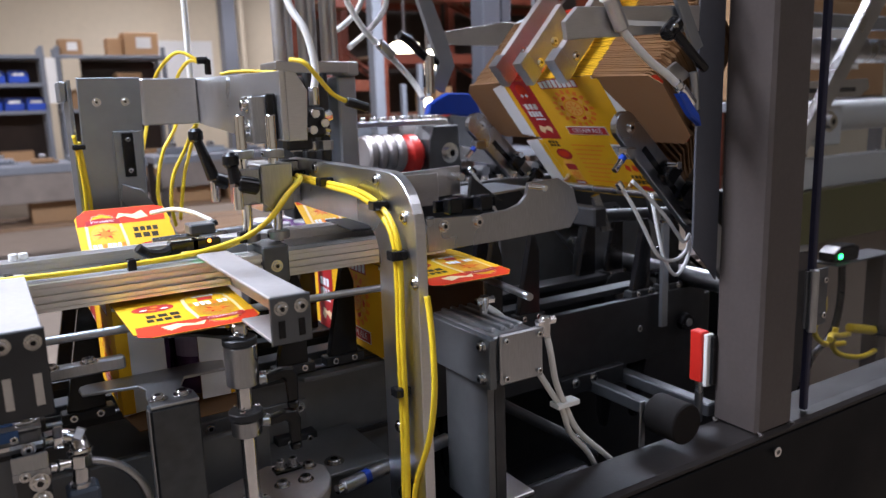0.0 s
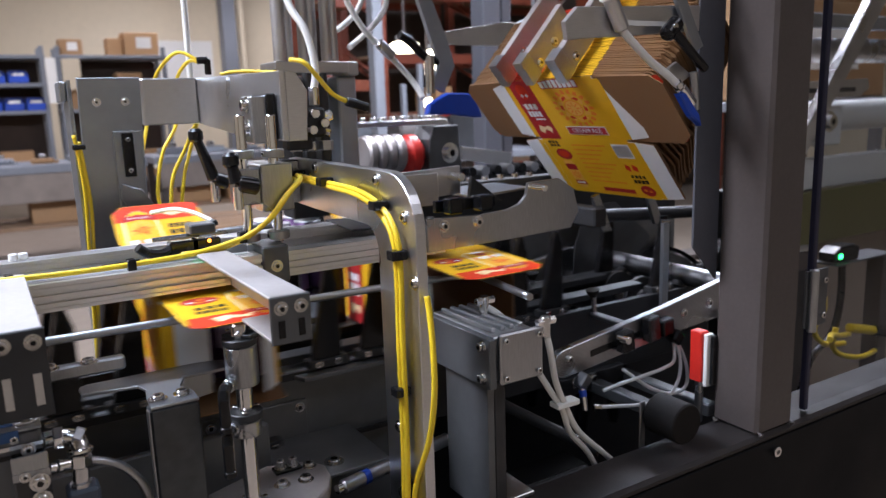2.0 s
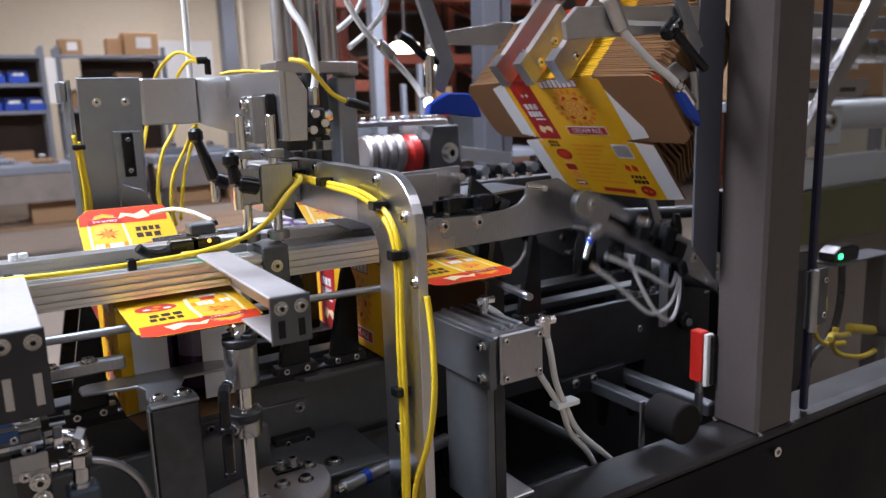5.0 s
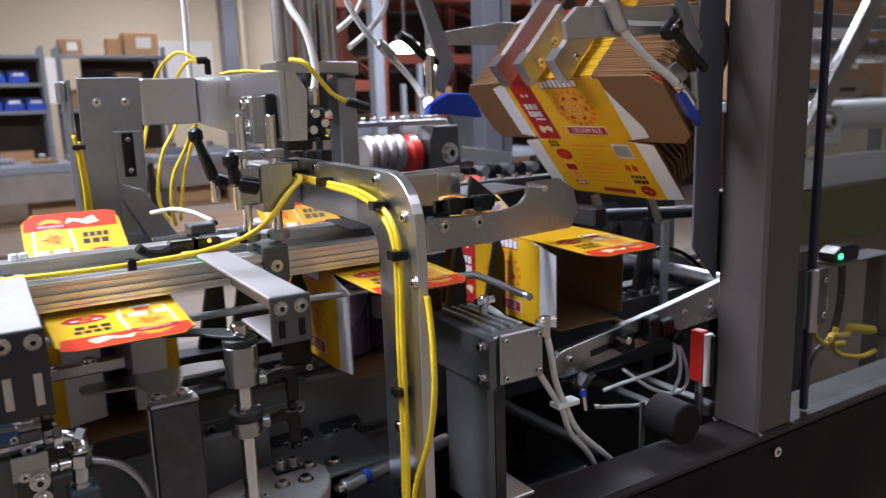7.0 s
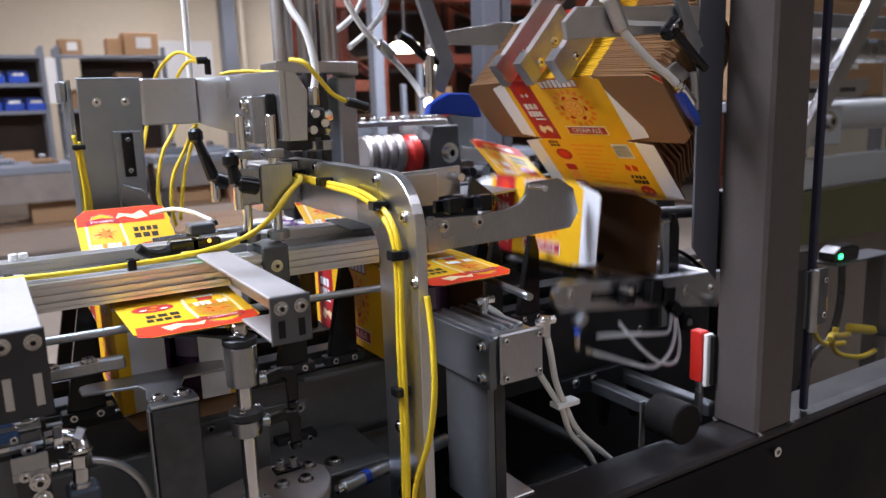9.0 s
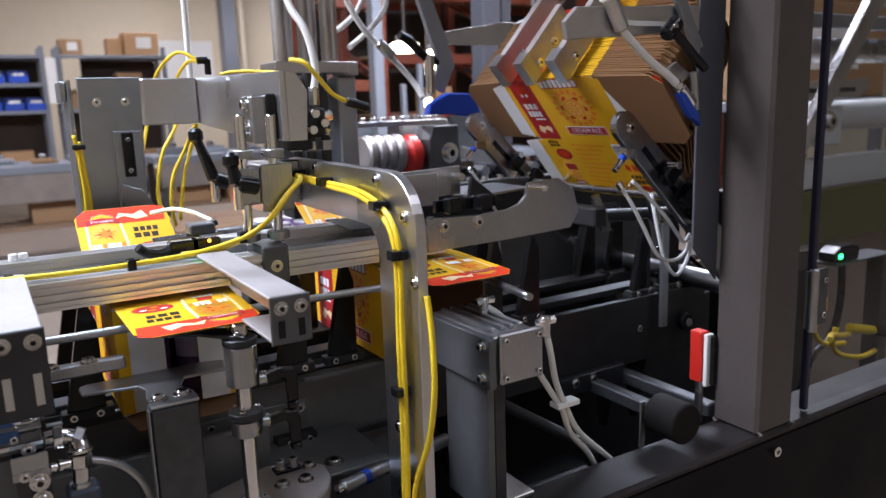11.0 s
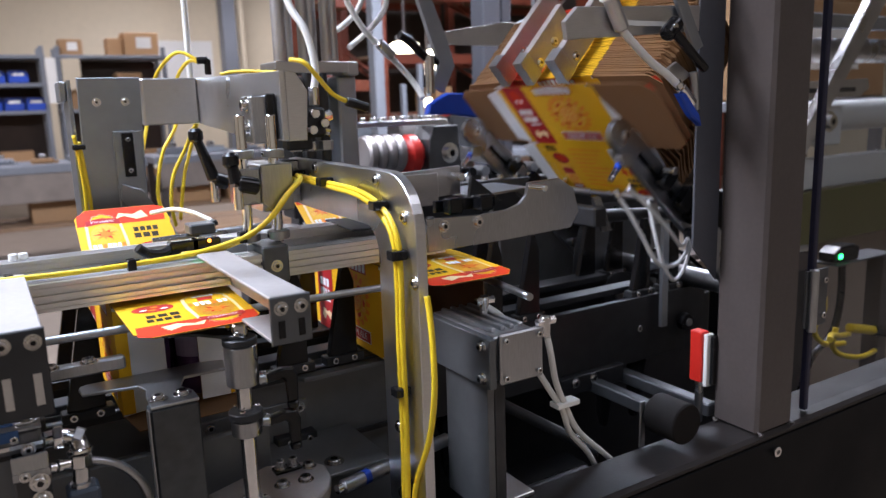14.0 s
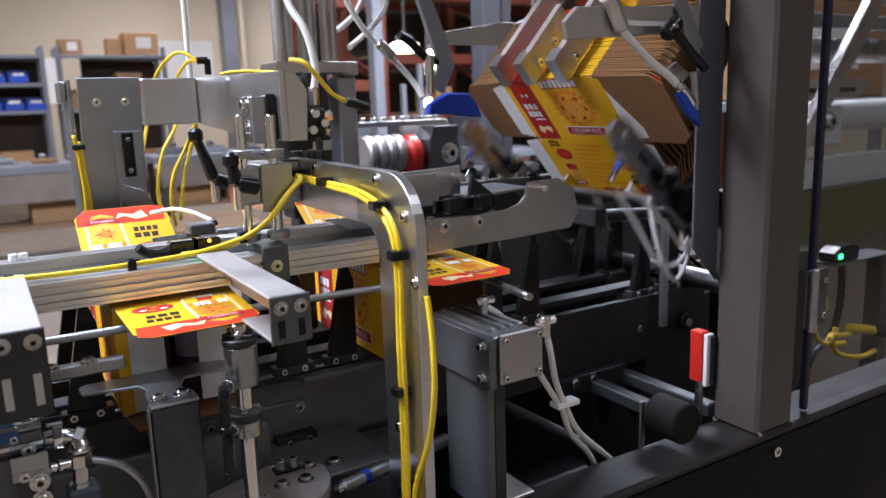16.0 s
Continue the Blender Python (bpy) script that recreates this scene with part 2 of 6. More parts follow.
def machine_frame():
    t = thing("cartoning_machine", (0, 0, 0), "dark grey painted steel machine base with sill and corner post", "machine base")
    part("sill", bm_box((-0.4, 0.632, 0.945), (2.6, 0.711, 0.96), 0.005), DARK_DIM, t)
    part("post", bm_box((0.907, 0.633, 0.9605), (0.990, 0.711, 2.3), 0.005), DARK, t)
    part("front_panel", bm_box((-0.4, 0.6345, 0.10), (2.6, 0.650, 0.9445), 0.002), BLACKP, t, "black painted lower guard panel")
    part("guard_plate", bm_plate([(0.906, 2.3), (0.853, 2.3), (0.853, 1.236), (0.906, 1.180)], "y", 0.712, 0.716), BLUEGREY, t, "blue-grey sheet metal guard")
    for x in (-0.35, 1.1, 2.5):
        for y in (0.69, 1.59):
            part("levelling_foot", bm_rod((x, y, 0.0), (x, y, 0.0995), 0.035, 16, 0.02), STEEL, t)
    part("rear_sill", bm_box((-0.4, 1.55, 0.88), (2.6, 1.63, 0.96), 0.004), DARK, t)
    part("rear_post", bm_box((1.30, 1.55, 0.96), (1.38, 1.63, 2.3), 0.004), DARK, t)
    # Unseen roof, added to keep lamp light off the carton stack.
    part("guard_roof", bm_box((0.20, 0.633, 2.301), (1.75, 1.63, 2.325), 0.003), DARK, t)
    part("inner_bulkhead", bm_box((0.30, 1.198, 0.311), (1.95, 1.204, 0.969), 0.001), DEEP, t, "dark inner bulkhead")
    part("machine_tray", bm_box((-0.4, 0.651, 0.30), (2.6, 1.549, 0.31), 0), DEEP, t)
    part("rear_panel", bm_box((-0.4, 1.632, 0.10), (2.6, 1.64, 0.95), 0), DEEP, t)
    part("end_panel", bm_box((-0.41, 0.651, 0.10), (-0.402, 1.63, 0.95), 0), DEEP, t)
    for p in ((0.912, 0.628, 0.962), (0.985, 0.628, 0.962), (0.904, 0.70, 0.962)):
        part("weld", bm_rod(p, (p[0], p[1] + 0.006, p[2] + 0.004), 0.004, 8, 0.002), DARK, t)
    bolt(t, (0.955, 0.6345, 0.925), (0, -1, 0), 0.008, 0.006, False)
    return t


machine_frame()


def guard_door():
    t = thing("guard_door", (0, 0, 0), "clear polycarbonate guard door with dark blue edge seal", "guard door")
    p = part("pane", bm_box((1.050, 0.648, 0.966), (2.4, 0.653, 2.5), 0), PANE, t)
    p.visible_shadow = False
    part("edge_seal", bm_box((1.040, 0.645, 0.963), (1.050, 0.656, 2.5), 0.002), mat("blue_black_seal", (0.012, 0.012, 0.035), 0.5), t, "dark blue rubber edge seal")
    h = part("hinge", bm_plate([(1.018, 1.10), (1.072, 1.10), (1.072, 1.188), (1.018, 1.188)], "y", 0.640, 0.6435), GREYP, t, "grey steel hinge")
    part("hinge_pin", bm_rod((1.030, 0.636, 1.095), (1.030, 0.636, 1.19), 0.007, 12, bevel=0.001), STEEL, h)
    bolt(h, (1.062, 0.640, 1.17), (0, -1, 0), 0.005, 0.004, False)
    bolt(h, (1.062, 0.640, 1.115), (0, -1, 0), 0.005, 0.004, False)


guard_door()

# ---- conveyor ----


def conveyor():
    t = thing("carton_conveyor", (0, 0, 0), "blackened steel chain conveyor bed under the cartons", "conveyor")
    # near side: two plates with a sloped top, and the bed strips that carry the cartons
    part("side_plate", bm_plate([(0.52, 0.99), (1.12, 0.99), (1.12, 1.106), (0.52, 1.106)], "y", 0.905, 0.917), BLACKED, t)
    part("side_plate", bm_plate([(-0.5, 0.86), (0.519, 0.86), (0.519, 1.088), (-0.5, 1.088)], "y", 0.935, 0.947), SIDEM, t)
    part("far_side_plate", bm_box((-0.55, 1.085, 0.9), (1.12, 1.10, 1.11), 0.002), BLACKED, t)
    for y in (0.945, 1.035):
        part("bed_strip", bm_box((-0.55, y, BED - 0.012), (1.0, y + 0.03, BED - 0.001), 0.001), BLACKED, t)
    part("ledge", bm_plate([(0.33, 0.90), (0.56, 0.90), (0.56, 0.965), (0.30, 0.965)], "z", 1.094, 1.10), SIDEM, t)
    part("ledge", bm_plate([(-0.2, 0.925), (0.30, 0.925), (0.30, 0.965), (-0.2, 0.965)], "z", 1.094, 1.10), SIDEM, t)
    for x in (0.28, 0.60, 0.95):
        bolt(t, (x, 0.905 if x > 0.52 else 0.935, 1.05), (0, -1, 0), 0.006, 0.004, False)
    hub = part("shaft_hub", bm_rod((1.06, 0.905, 1.045), (1.06, 0.89, 1.045), 0.016, 20, bevel=0.002), PLASTIC, t)
    part("shaft_end", bm_rod((1.06, 0.889, 1.045), (1.06, 0.886, 1.045), 0.007, 12), STEEL, hub)
    for y in (0.985, 1.045):
        wheel = part("sprocket", bm_rod((1.04, y, 1.075), (1.04, y + 0.01, 1.075), 0.04, 28, bevel=0.001), BLACKED, t)
        part("boss", bm_rod((1.04, y - 0.006, 1.075), (1.04, y, 1.075), 0.016, 18, bevel=0.001), STEEL, wheel)
    for x in (0.826, 0.898):
        part("floor_beam", bm_box((x, 0.712, 0.965), (x + 0.022, 0.904, 0.985), 0.002), GREYP, t)
    part("cross_shaft", bm_rod((0.700, 0.738, 0.955), (0.615, 0.888, 1.008), 0.0085, 14), BLACKED, t)
    for y in (0.918, 1.06):
        part("chain_run", bm_box((-0.52, y, BED - 0.125), (1.04, y + 0.006, BED - 0.119), 0), BLACKED, t)
        part("chain_run", bm_box((-0.52, y, BED - 0.024), (1.04, y + 0.006, BED - 0.0145), 0), BLACKED, t)
    return t


conveyor()


def outfeed_table():
    t = thing("outfeed_table", (0, 0, 0), "dark steel outfeed table that carries the filled cartons away", "table")
    part("slide_bed", bm_box((-2.45, 0.86, BED - 0.013), (-0.552, 1.07, BED - 0.001), 0.001), BLACKED, t)
    for x in (-2.40, -1.45, -0.60):
        for y in (0.88, 1.02):
            part("leg", bm_box((x, y, 0.0005), (x + 0.03, y + 0.03, BED - 0.0135), 0.002), DARK, t)


outfeed_table()


def guide_rods():
    t = thing("guide_rods", (0, 0, 0), "bright round steel guide rods beside the cartons", "guide rod")
    part("rod", bm_tube([(-0.1, 0.832, 1.228), (0.2, 0.822, 1.228), (0.45, 0.810, 1.228), (0.525, 0.800, 1.228), (0.533, 0.78, 1.228), (0.519, 0.662, 1.228)], 0.0045, 10, 5), STEEL, t)
    part("rod", bm_rod((-0.3, 1.135, 1.235), (0.40, 1.135, 1.235), 0.0045), STEEL, t)
    part("slotted_bar", bm_box((-0.05, 0.815, 1.188), (0.105, 0.827, 1.202), 0.002), STEEL, t)
    bolt(t, (0.035, 0.815, 1.202), (0, 0, 1), 0.006, 0.005)
    bolt(t, (0.07, 0.815, 1.202), (0, 0, 1), 0.006, 0.005)


guide_rods()

# ---- rails over the cartons ----


def extrusion(name, y0, z0, y1, z1, x0, x1, parent):
    """A slotted profile along x: two grooves on each side."""
    d = 0.006

    def side(a, b):
        n = (b[0] - a[0], b[1] - a[1])
        ln = math.hypot(*n)
        t = (n[0] / ln, n[1] / ln)
        inn = (-t[1], t[0])
        out = [a]
        for c, g in ((0.14, 0.025), (0.36, 0.075), (0.64, 0.075), (0.86, 0.025)):
            for u, v in ((c - g, 0), (c - g, d * g * 13), (c + g, d * g * 13), (c + g, 0)):
                out.append((a[0] + n[0] * u + inn[0] * v, a[1] + n[1] * u + inn[1] * v))
        return out

    c = [(y0, z0), (y1, z0), (y1, z1), (y0, z1)]
    o = [p for k in range(4) for p in side(c[k], c[(k + 1) % 4])]
    return part(name, bm_plate(o, "x", x0, x1, 0.0006), ALU_X, parent)


def rail_beam():
    t = thing("rail_beam", (0, 0, 0), "bright extruded aluminium slotted rails above the cartons", "rail")
    extrusion("front_rail", 0.845, 1.253, 0.875, 1.283, -0.15, 0.52, t)
    extrusion("back_rail", 0.940, 1.262, 0.970, 1.292, -0.15, 0.50, t)
    part("rail_web", bm_box((-0.15, 0.8755, 1.255), (0.5, 0.9395, 1.259), 0), GREYP, t)


rail_beam()


def cross_channel(x0, x1, y0, drop, label):
    """A bent channel with an end plate and two screws."""
    t = thing("cross_channel", (0, 0, 0), label, "bracket", "channels on the rail")
    part("top_web", bm_box((x0, y0, 1.287), (x1, 0.874, 1.291), 0.001), ALU_M, t)
    if x1 > 0.1:
        part("side_web", bm_box((x1 - 0.003, y0, 1.2525), (x1, 0.844, 1.2865), 0.0006), ALU_M, t)
        part("lower_flange", bm_box((x0, y0, 1.249), (x1, 0.70, 1.252), 0.0006), ALU_M, t)
    else:
        part("side_web", bm_box((x0, y0, 1.246), (x0 + 0.003, 0.844, 1.2865), 0.0006), ALU_M, t)
    e = part("end_plate", bm_plate([(x0 - 0.001, 1.291 - drop), (x1 + 0.001, 1.291 - drop), (x1 + 0.001, 1.291), (x0 - 0.001, 1.291)], "y", y0 - 0.004, y0 - 0.0005, 0.0008), BLACKED if x1 < 0.1 else GREYP, t, "grey steel end plate with slots")
    ks = (0.24, 0.76) if x1 > 0.1 else (0.595, 0.89)
    for k in ks:
        x = x0 + (x1 - x0) * k
        bolt(e, (x, y0 - 0.004, 1.281), (0, -1, 0), 0.0045, 0.005)
        part("slot", bm_box((x - 0.003, y0 - 0.0046, 1.291 - drop * 0.86), (x + 0.003, y0 - 0.0041, 1.291 - drop * 0.5), 0), PLASTIC if x1 > 0.1 else ALU, e)
    return t


cross_channel(0.197, 0.232, 0.612, 0.043, "bare aluminium channel bolted across the rail")
cross_channel(-0.045, 0.026, 0.640, 0.071, "wide bare aluminium channel with a slotted end plate")


def rail_carriage():
    t = thing("rail_carriage", (0, 0, 0), "grey clamp block on the rail with two upright pins", "clamp block")
    part("block", bm_box((0.268, 0.842, 1.247), (0.300, 0.90, 1.292), 0.002), GREYP, t)
    bolt(t, (0.284, 0.842, 1.268), (0, -1, 0), 0.005, 0.003)
    for x, y, z0, z1 in ((0.263, 0.872, 1.292, 1.444), (0.298, 0.868, 1.292, 1.443)):
        pin = part("post", bm_rod((x, y, z0), (x, y, z1), 0.0062, 14, bevel=0.001), CHROME, t)
        for z in (z0 + 0.004, z1 - 0.050):
            c = part("collar", bm_rod((x, y, z), (x, y, z + 0.010), 0.0135, 18, bevel=0.001), STEEL, pin)
            bolt(c, (x - 0.0125, y - 0.004, z + 0.005), (-1, -0.3, 0), 0.003, 0.002, False)
    part("yoke", bm_box((0.279, 0.860, 1.330), (0.318, 0.95, 1.386), 0.0015), STEEL, t)
    part("yoke_ear", bm_box((0.250, 0.862, 1.340), (0.2785, 0.89, 1.382), 0.0015), STEEL, t)
    return t


rail_carriage()


def cable_arch():
    t = thing("cable_arch", (0, 0, 0), "bent flat aluminium arch plate carrying yellow sensor cables", "arch bracket")
    o = [(0.640, 0.955)] + arc(0.700, 1.322, 0.060, 180, 90, 9) + [(0.90, 1.384), (0.985, 1.384), (0.985, 1.325), (0.90, 1.322)] + arc(0.755, 1.290, 0.030, 90, 180, 6) + [(0.725, 0.955)]
    part("arch_plate", bm_plate(o, "x", 0.360, 0.372, 0.001), ALU, t)
    part("foot", bm_box((0.345, 0.640, 0.9605), (0.395, 0.711, 0.9655), 0.001), ALU, t)
    part("end_block", bm_box((0.3185, 0.945, 1.327), (0.3595, 0.985, 1.383), 0.0015), STEEL, t)
    for y, z in ((0.895, 1.376), (0.727, 1.371), (0.668, 1.337), (0.652, 1.272), (0.70, 1.10)):
        bolt(t, (0.360, y - 0.006, z), (-1, 0, 0), 0.005, 0.004)
    run = [(0.345, 1.0, 1.372), (0.352, 0.935, 1.364), (0.352, 0.835, 1.361), (0.352, 0.743, 1.357), (0.352, 0.691, 1.342), (0.352, 0.665, 1.316), (0.352, 0.661, 1.271), (0.352, 0.663, 1.21), (0.352, 0.663, 1.118), (0.352, 0.667, 1.028), (0.352, 0.672, 0.97)]
    paths = [run, [(x - 0.001, y + 0.0065, z - 0.004) for x, y, z in run]]
    for p in paths:
        part("cable", bm_tube(p, 0.0032, 10, 5), YELLOW, t, "yellow sensor cable")
    part("cable", bm_tube([(0.366, 0.634, 1.26), (0.366, 0.630, 1.245), (0.364, 0.622, 1.208), (0.362, 0.619, 1.161), (0.360, 0.630, 1.107), (0.357, 0.658, 1.042), (0.356, 0.668, 0.97)], 0.0032, 10, 5), YELLOW, t, "yellow sensor cable")
    for y, z in ((0.930, 1.366), (0.840, 1.362), (0.700, 1.347), (0.663, 1.300), (0.668, 1.152)):
        part("cable_clip", bm_box((0.341, y - 0.007, z - 0.005), (0.359, y + 0.007, z + 0.005), 0.001), PLASTIC, t)
    return t


cable_arch()


def air_cylinder_stand():
    t = thing("air_cylinder_stand", (0, 0, 0), "grey steel stand with a compact air cylinder", "air cylinder")
    part("upright", bm_box((0.466, 0.676, 0.9605), (0.476, 0.767, 1.137), 0.001), DULL, t)
    part("side_leg", bm_box((0.4765, 0.676, 0.9605), (0.492, 0.684, 1.13), 0.001), BLACKED, t)
    part("foot", bm_box((0.493, 0.690, 0.9605), (0.545, 0.765, 0.966), 0.001), ALU, t)
    f = part("face_plate", bm_box((0.456, 0.655, 1.131), (0.4655, 0.797, 1.190), 0.001), DULL, t)
    b = part("cylinder_body", bm_box((0.466, 0.660, 1.1375), (0.526, 0.795, 1.190), 0.002), ALU, t, "ribbed aluminium cylinder body")
    for k in range(4):
        part("rib", bm_box((0.473 + k * 0.013, 0.675, 1.1905), (0.479 + k * 0.013, 0.785, 1.196), 0.001), ALU, b)
    c = part("end_cap", bm_box((0.469, 0.652, 1.134), (0.530, 0.6595, 1.194), 0.002), STEEL, t)
    for x in (0.476, 0.523):
        for z in (1.142, 1.186):
            bolt(c, (x, 0.652, z), (0, -1, 0), 0.0035, 0.003, False)
    for y, z in ((0.668, 1.18), (0.668, 1.142), (0.785, 1.18), (0.785, 1.145)):
        bolt(f, (0.456, y, z), (-1, 0, 0), 0.005, 0.007)
    for x, y, z in ((0.535, 0.655, 1.192), (0.505, 0.735, 1.205)):
        g = part("elbow_fitting", bm_rod((x, y, z - 0.012), (x, y, z + 0.012), 0.0065, 10, bevel=0.001), CHROME, t)
        part("nut", bm_rod((x - 0.012, y, z + 0.006), (x + 0.014, y, z + 0.006), 0.005, 6, bevel=0.0008, smooth=False), CHROME, g)
    part("white_hose", bm_tube([(0.537, 0.655, 1.182), (0.543, 0.655, 1.158), (0.565, 0.672, 1.112), (0.593, 0.688, 1.070), (0.628, 0.702, 1.02), (0.685, 0.716, 0.968), (0.74, 0.735, 0.92)], 0.004, 10, 5), WHITE, t, "white nylon air hose")
    part("white_hose", bm_tube([(0.505, 0.735, 1.205), (0.524, 0.718, 1.186), (0.545, 0.692, 1.135), (0.572, 0.688, 1.090), (0.590, 0.691, 1.066), (0.616, 0.704, 1.02), (0.655, 0.714, 0.978), (0.70, 0.735, 0.92)], 0.004, 10, 5), WHITE, t, "white nylon air hose")
    part("cable_tie", bm_box((0.576, 0.680, 1.0685), (0.612, 0.698, 1.0755), 0.001), WHITE, t)
    return t


air_cylinder_stand()


def bumper():
    t = thing("rubber_bumper", (0, 0, 0), "round black rubber bumper on the sill", "bumper")
    part("buffer", bm_rod((0.784, 0.655, 1.004), (0.784, 0.710, 1.004), 0.0290, 40, bevel=0.002), RUBBER, t)
    part("strap", bm_box((0.752, 0.7105, 0.9445), (0.7625, 0.7135, 1.026), 0.001), STEEL, t)


bumper()


def red_switch():
    t = thing("safety_switch", (0, 0, 0), "red and white safety switch block on a short post", "switch")
    part("red_body", bm_box((0.888, 0.720, 1.020), (0.906, 0.742, 1.100), 0.002), REDP, t)
    part("white_layer", bm_box((0.892, 0.7125, 1.015), (0.9065, 0.7195, 1.097), 0.001), WHITE, t, "white plastic layer")
    part("black_layer", bm_box((0.898, 0.7055, 1.018), (0.9068, 0.712, 1.095), 0.001), PLASTIC, t)
    part("stem", bm_rod((0.896, 0.728, 0.955), (0.896, 0.728, 1.0195), 0.006, 12), STEEL, t)


red_switch()


SHAFT = (0.201, 0.728)


def shaft_column():
    x, y = SHAFT
    base = thing("shaft_bearing", (x, y, 0), "bolted steel bearing under the tucker shaft", "bearing")
    b = part("base_flange", bm_rod((0, 0, 1.0305), (0, 0, 1.046), 0.018, 24, bevel=0.001), STEEL, base)
    t = thing("tucker_shaft", (x, y, 0), "polished steel shaft with collars and black clamp levers", "shaft")
    part("shaft", bm_rod((0, 0, 1.0465), (0, 0, 1.240), 0.0085, 20, bevel=0.001), CHROME, t)
    c = part("upper_collar", bm_rod((0, 0, 1.176), (0, 0, 1.218), 0.0165, 28, bevel=0.001), STEEL, t)
    part("collar_ring", bm_rod((0, 0, 1.2185), (0, 0, 1.226), 0.0175, 28, bevel=0.001), BLACKED, c)
    d = part("lower_collar", bm_rod((0, 0, 1.122), (0, 0, 1.139), 0.0155, 28, bevel=0.001), STEEL, t)
    part("collar_ring", bm_rod((0, 0, 1.1395), (0, 0, 1.148), 0.0175, 28, bevel=0.001), BLACKED, d)
    part("tuck_blade", bm_plate([(0.0, -0.017), (0.012, 0.012), (-0.03, 0.045), (-0.062, 0.052), (-0.066, 0.042), (-0.035, 0.024), (-0.017, 0.0)], "z", 1.2265, 1.2300, 0.0006), BLACKED, t, "black curved tuck blade")
    for a in range(3):
        q = Vector((math.cos(a * 2.1) * 0.0125, math.sin(a * 2.1) * 0.0125, 0))
        for par, z in ((c, 1.230), (d, 1.148), (b, 1.046)):
            bolt(par, Vector((0, 0, z)) + q, (0, 0, 1), 0.003, 0.003, False)
    for z in (1.182, 1.136):
        lever = part("clamp_lever", bm_plate([(0.020, z - 0.005), (0.020, z + 0.005), (0.036, z + 0.008), (0.048, z + 0.006), (0.052, z - 0.003), (0.051, z - 0.030), (0.041, z - 0.030), (0.040, z - 0.008), (0.035, z - 0.003)], "y", -0.019, -0.009, 0.002), PLASTIC, t, "black plastic clamp lever")
        part("lever_tip", bm_rod((0.046, -0.014, z - 0.038), (0.046, -0.014, z - 0.0302), 0.0062, 12, bevel=0.0015), PLASTIC, lever)
        part("lever_hub", bm_rod((0.014, -0.010, z), (0.0215, -0.013, z), 0.007, 14, bevel=0.001), STEEL, lever)
    return t


TUCKER = shaft_column()


BRACKM = mat("dark_brushed_plate", (0.075, 0.08, 0.085), 0.36, 0.6, 0.28, 60, 0.12, dirt=0.4)


def bracket_box():
    t = thing("support_bracket", (0, 0, 0), "grey steel bracket box with a flat angled arm", "bracket")
    bx = part("box", bm_box((0.111, 0.735, 0.95), (0.158, 0.757, 1.166), 0.002), BRACKM, t, "dark brushed steel box")
    part("edge_strip", bm_box((0.1085, 0.7352, 0.95), (0.1107, 0.744, 1.166), 0.0006), STEEL, bx)
    part("arm", bm_plate([(0.112, 0.735), (0.158, 0.735), (0.158, 0.757), (0.150, 0.780), (0.160, 0.806), (0.204, 0.806), (0.210, 0.836), (0.182, 0.8435), (0.068, 0.8435), (0.061, 0.840), (0.059, 0.834), (0.060, 0.815), (0.112, 0.806), (0.117, 0.790), (0.114, 0.770)], "z", 1.1665, 1.1700), STEEL, t)
    bolt(t, (0.122, 0.752, 1.1705), (0, 0, 1), 0.0065, 0.005)
    bolt(t, (0.146, 0.752, 1.1705), (0, 0, 1), 0.0065, 0.005)
    return t


bracket_box()

# ---- cartons ----


def shape(bm, pts, slot, w):
    """A printed patch: a flat polygon laid on a board, in the board's own plane."""
    f = bm.faces.new([bm.verts.new(w(a, b)) for a, b in pts])
    f.material_index = slot
    return f


def rect(a0, b0, a1, b1):
    return [(a0, b0), (a1, b0), (a1, b1), (a0, b1)]


PRINT = [C_YEL, KRAFT, C_RED, C_DRED, C_WHT, C_ORG, C_CRM, C_BLK, C_GOLD]


def board(name, lo, hi, parent, outer, printed):
    """A thin board panel: kraft inside, printed on the outer side."""
    bm = bm_box(lo, hi, 0)
    bm.normal_update()
    for f in bm.faces:
        f.material_index = 0 if f.normal.dot(Vector(outer)) > 0.5 else 1
    printed(bm)
    return part(name, bm, PRINT, parent)


def lettering(text, size, at, right, up, parent, name="lettering", material=None):
    """Raised print of readable words."""
    cu = bpy.data.curves.new(name, "FONT")
    cu.body, cu.size, cu.align_x, cu.align_y = text, size, "CENTER", "CENTER"
    tmp = bpy.data.objects.new(name, cu)
    scene.collection.objects.link(tmp)
    me = bpy.data.meshes.new_from_object(tmp.evaluated_get(bpy.context.evaluated_depsgraph_get()))
    bpy.data.objects.remove(tmp)
    right, up = Vector(right), Vector(up)
    m = Matrix((right, up, right.cross(up))).transposed().to_4x4()
    me.transform(Matrix.Translation(at) @ m)
    me.materials.clear()
    me.materials.append(material or C_WHT)
    ob = new(name, me)
    ob.parent = parent
    return ob


TH = 0.0012


def disc(bm, a, b, ra, rb, slot, w, n=16):
    shape(bm, [(a + ra * math.cos(i * 2 * math.pi / n), b + rb * math.sin(i * 2 * math.pi / n)) for i in range(n)], slot, w)


def wedge_ring(bm, a, b, r0, r1, n, slot, w, fill=0.6, squash=0.82, lean=0.0):
    """A ring of separate tapered patches round (a, b)."""
    for k in range(n):
        q, d = k * 2 * math.pi / n, fill * math.pi / n
        shape(bm, [(a + r * math.cos(q + u), b + squash * r * math.sin(q + u)) for r, u in ((r0, -d), (r1, -d * 0.5 + lean), (r1, d * 0.5 + lean), (r0, d))], slot, w)


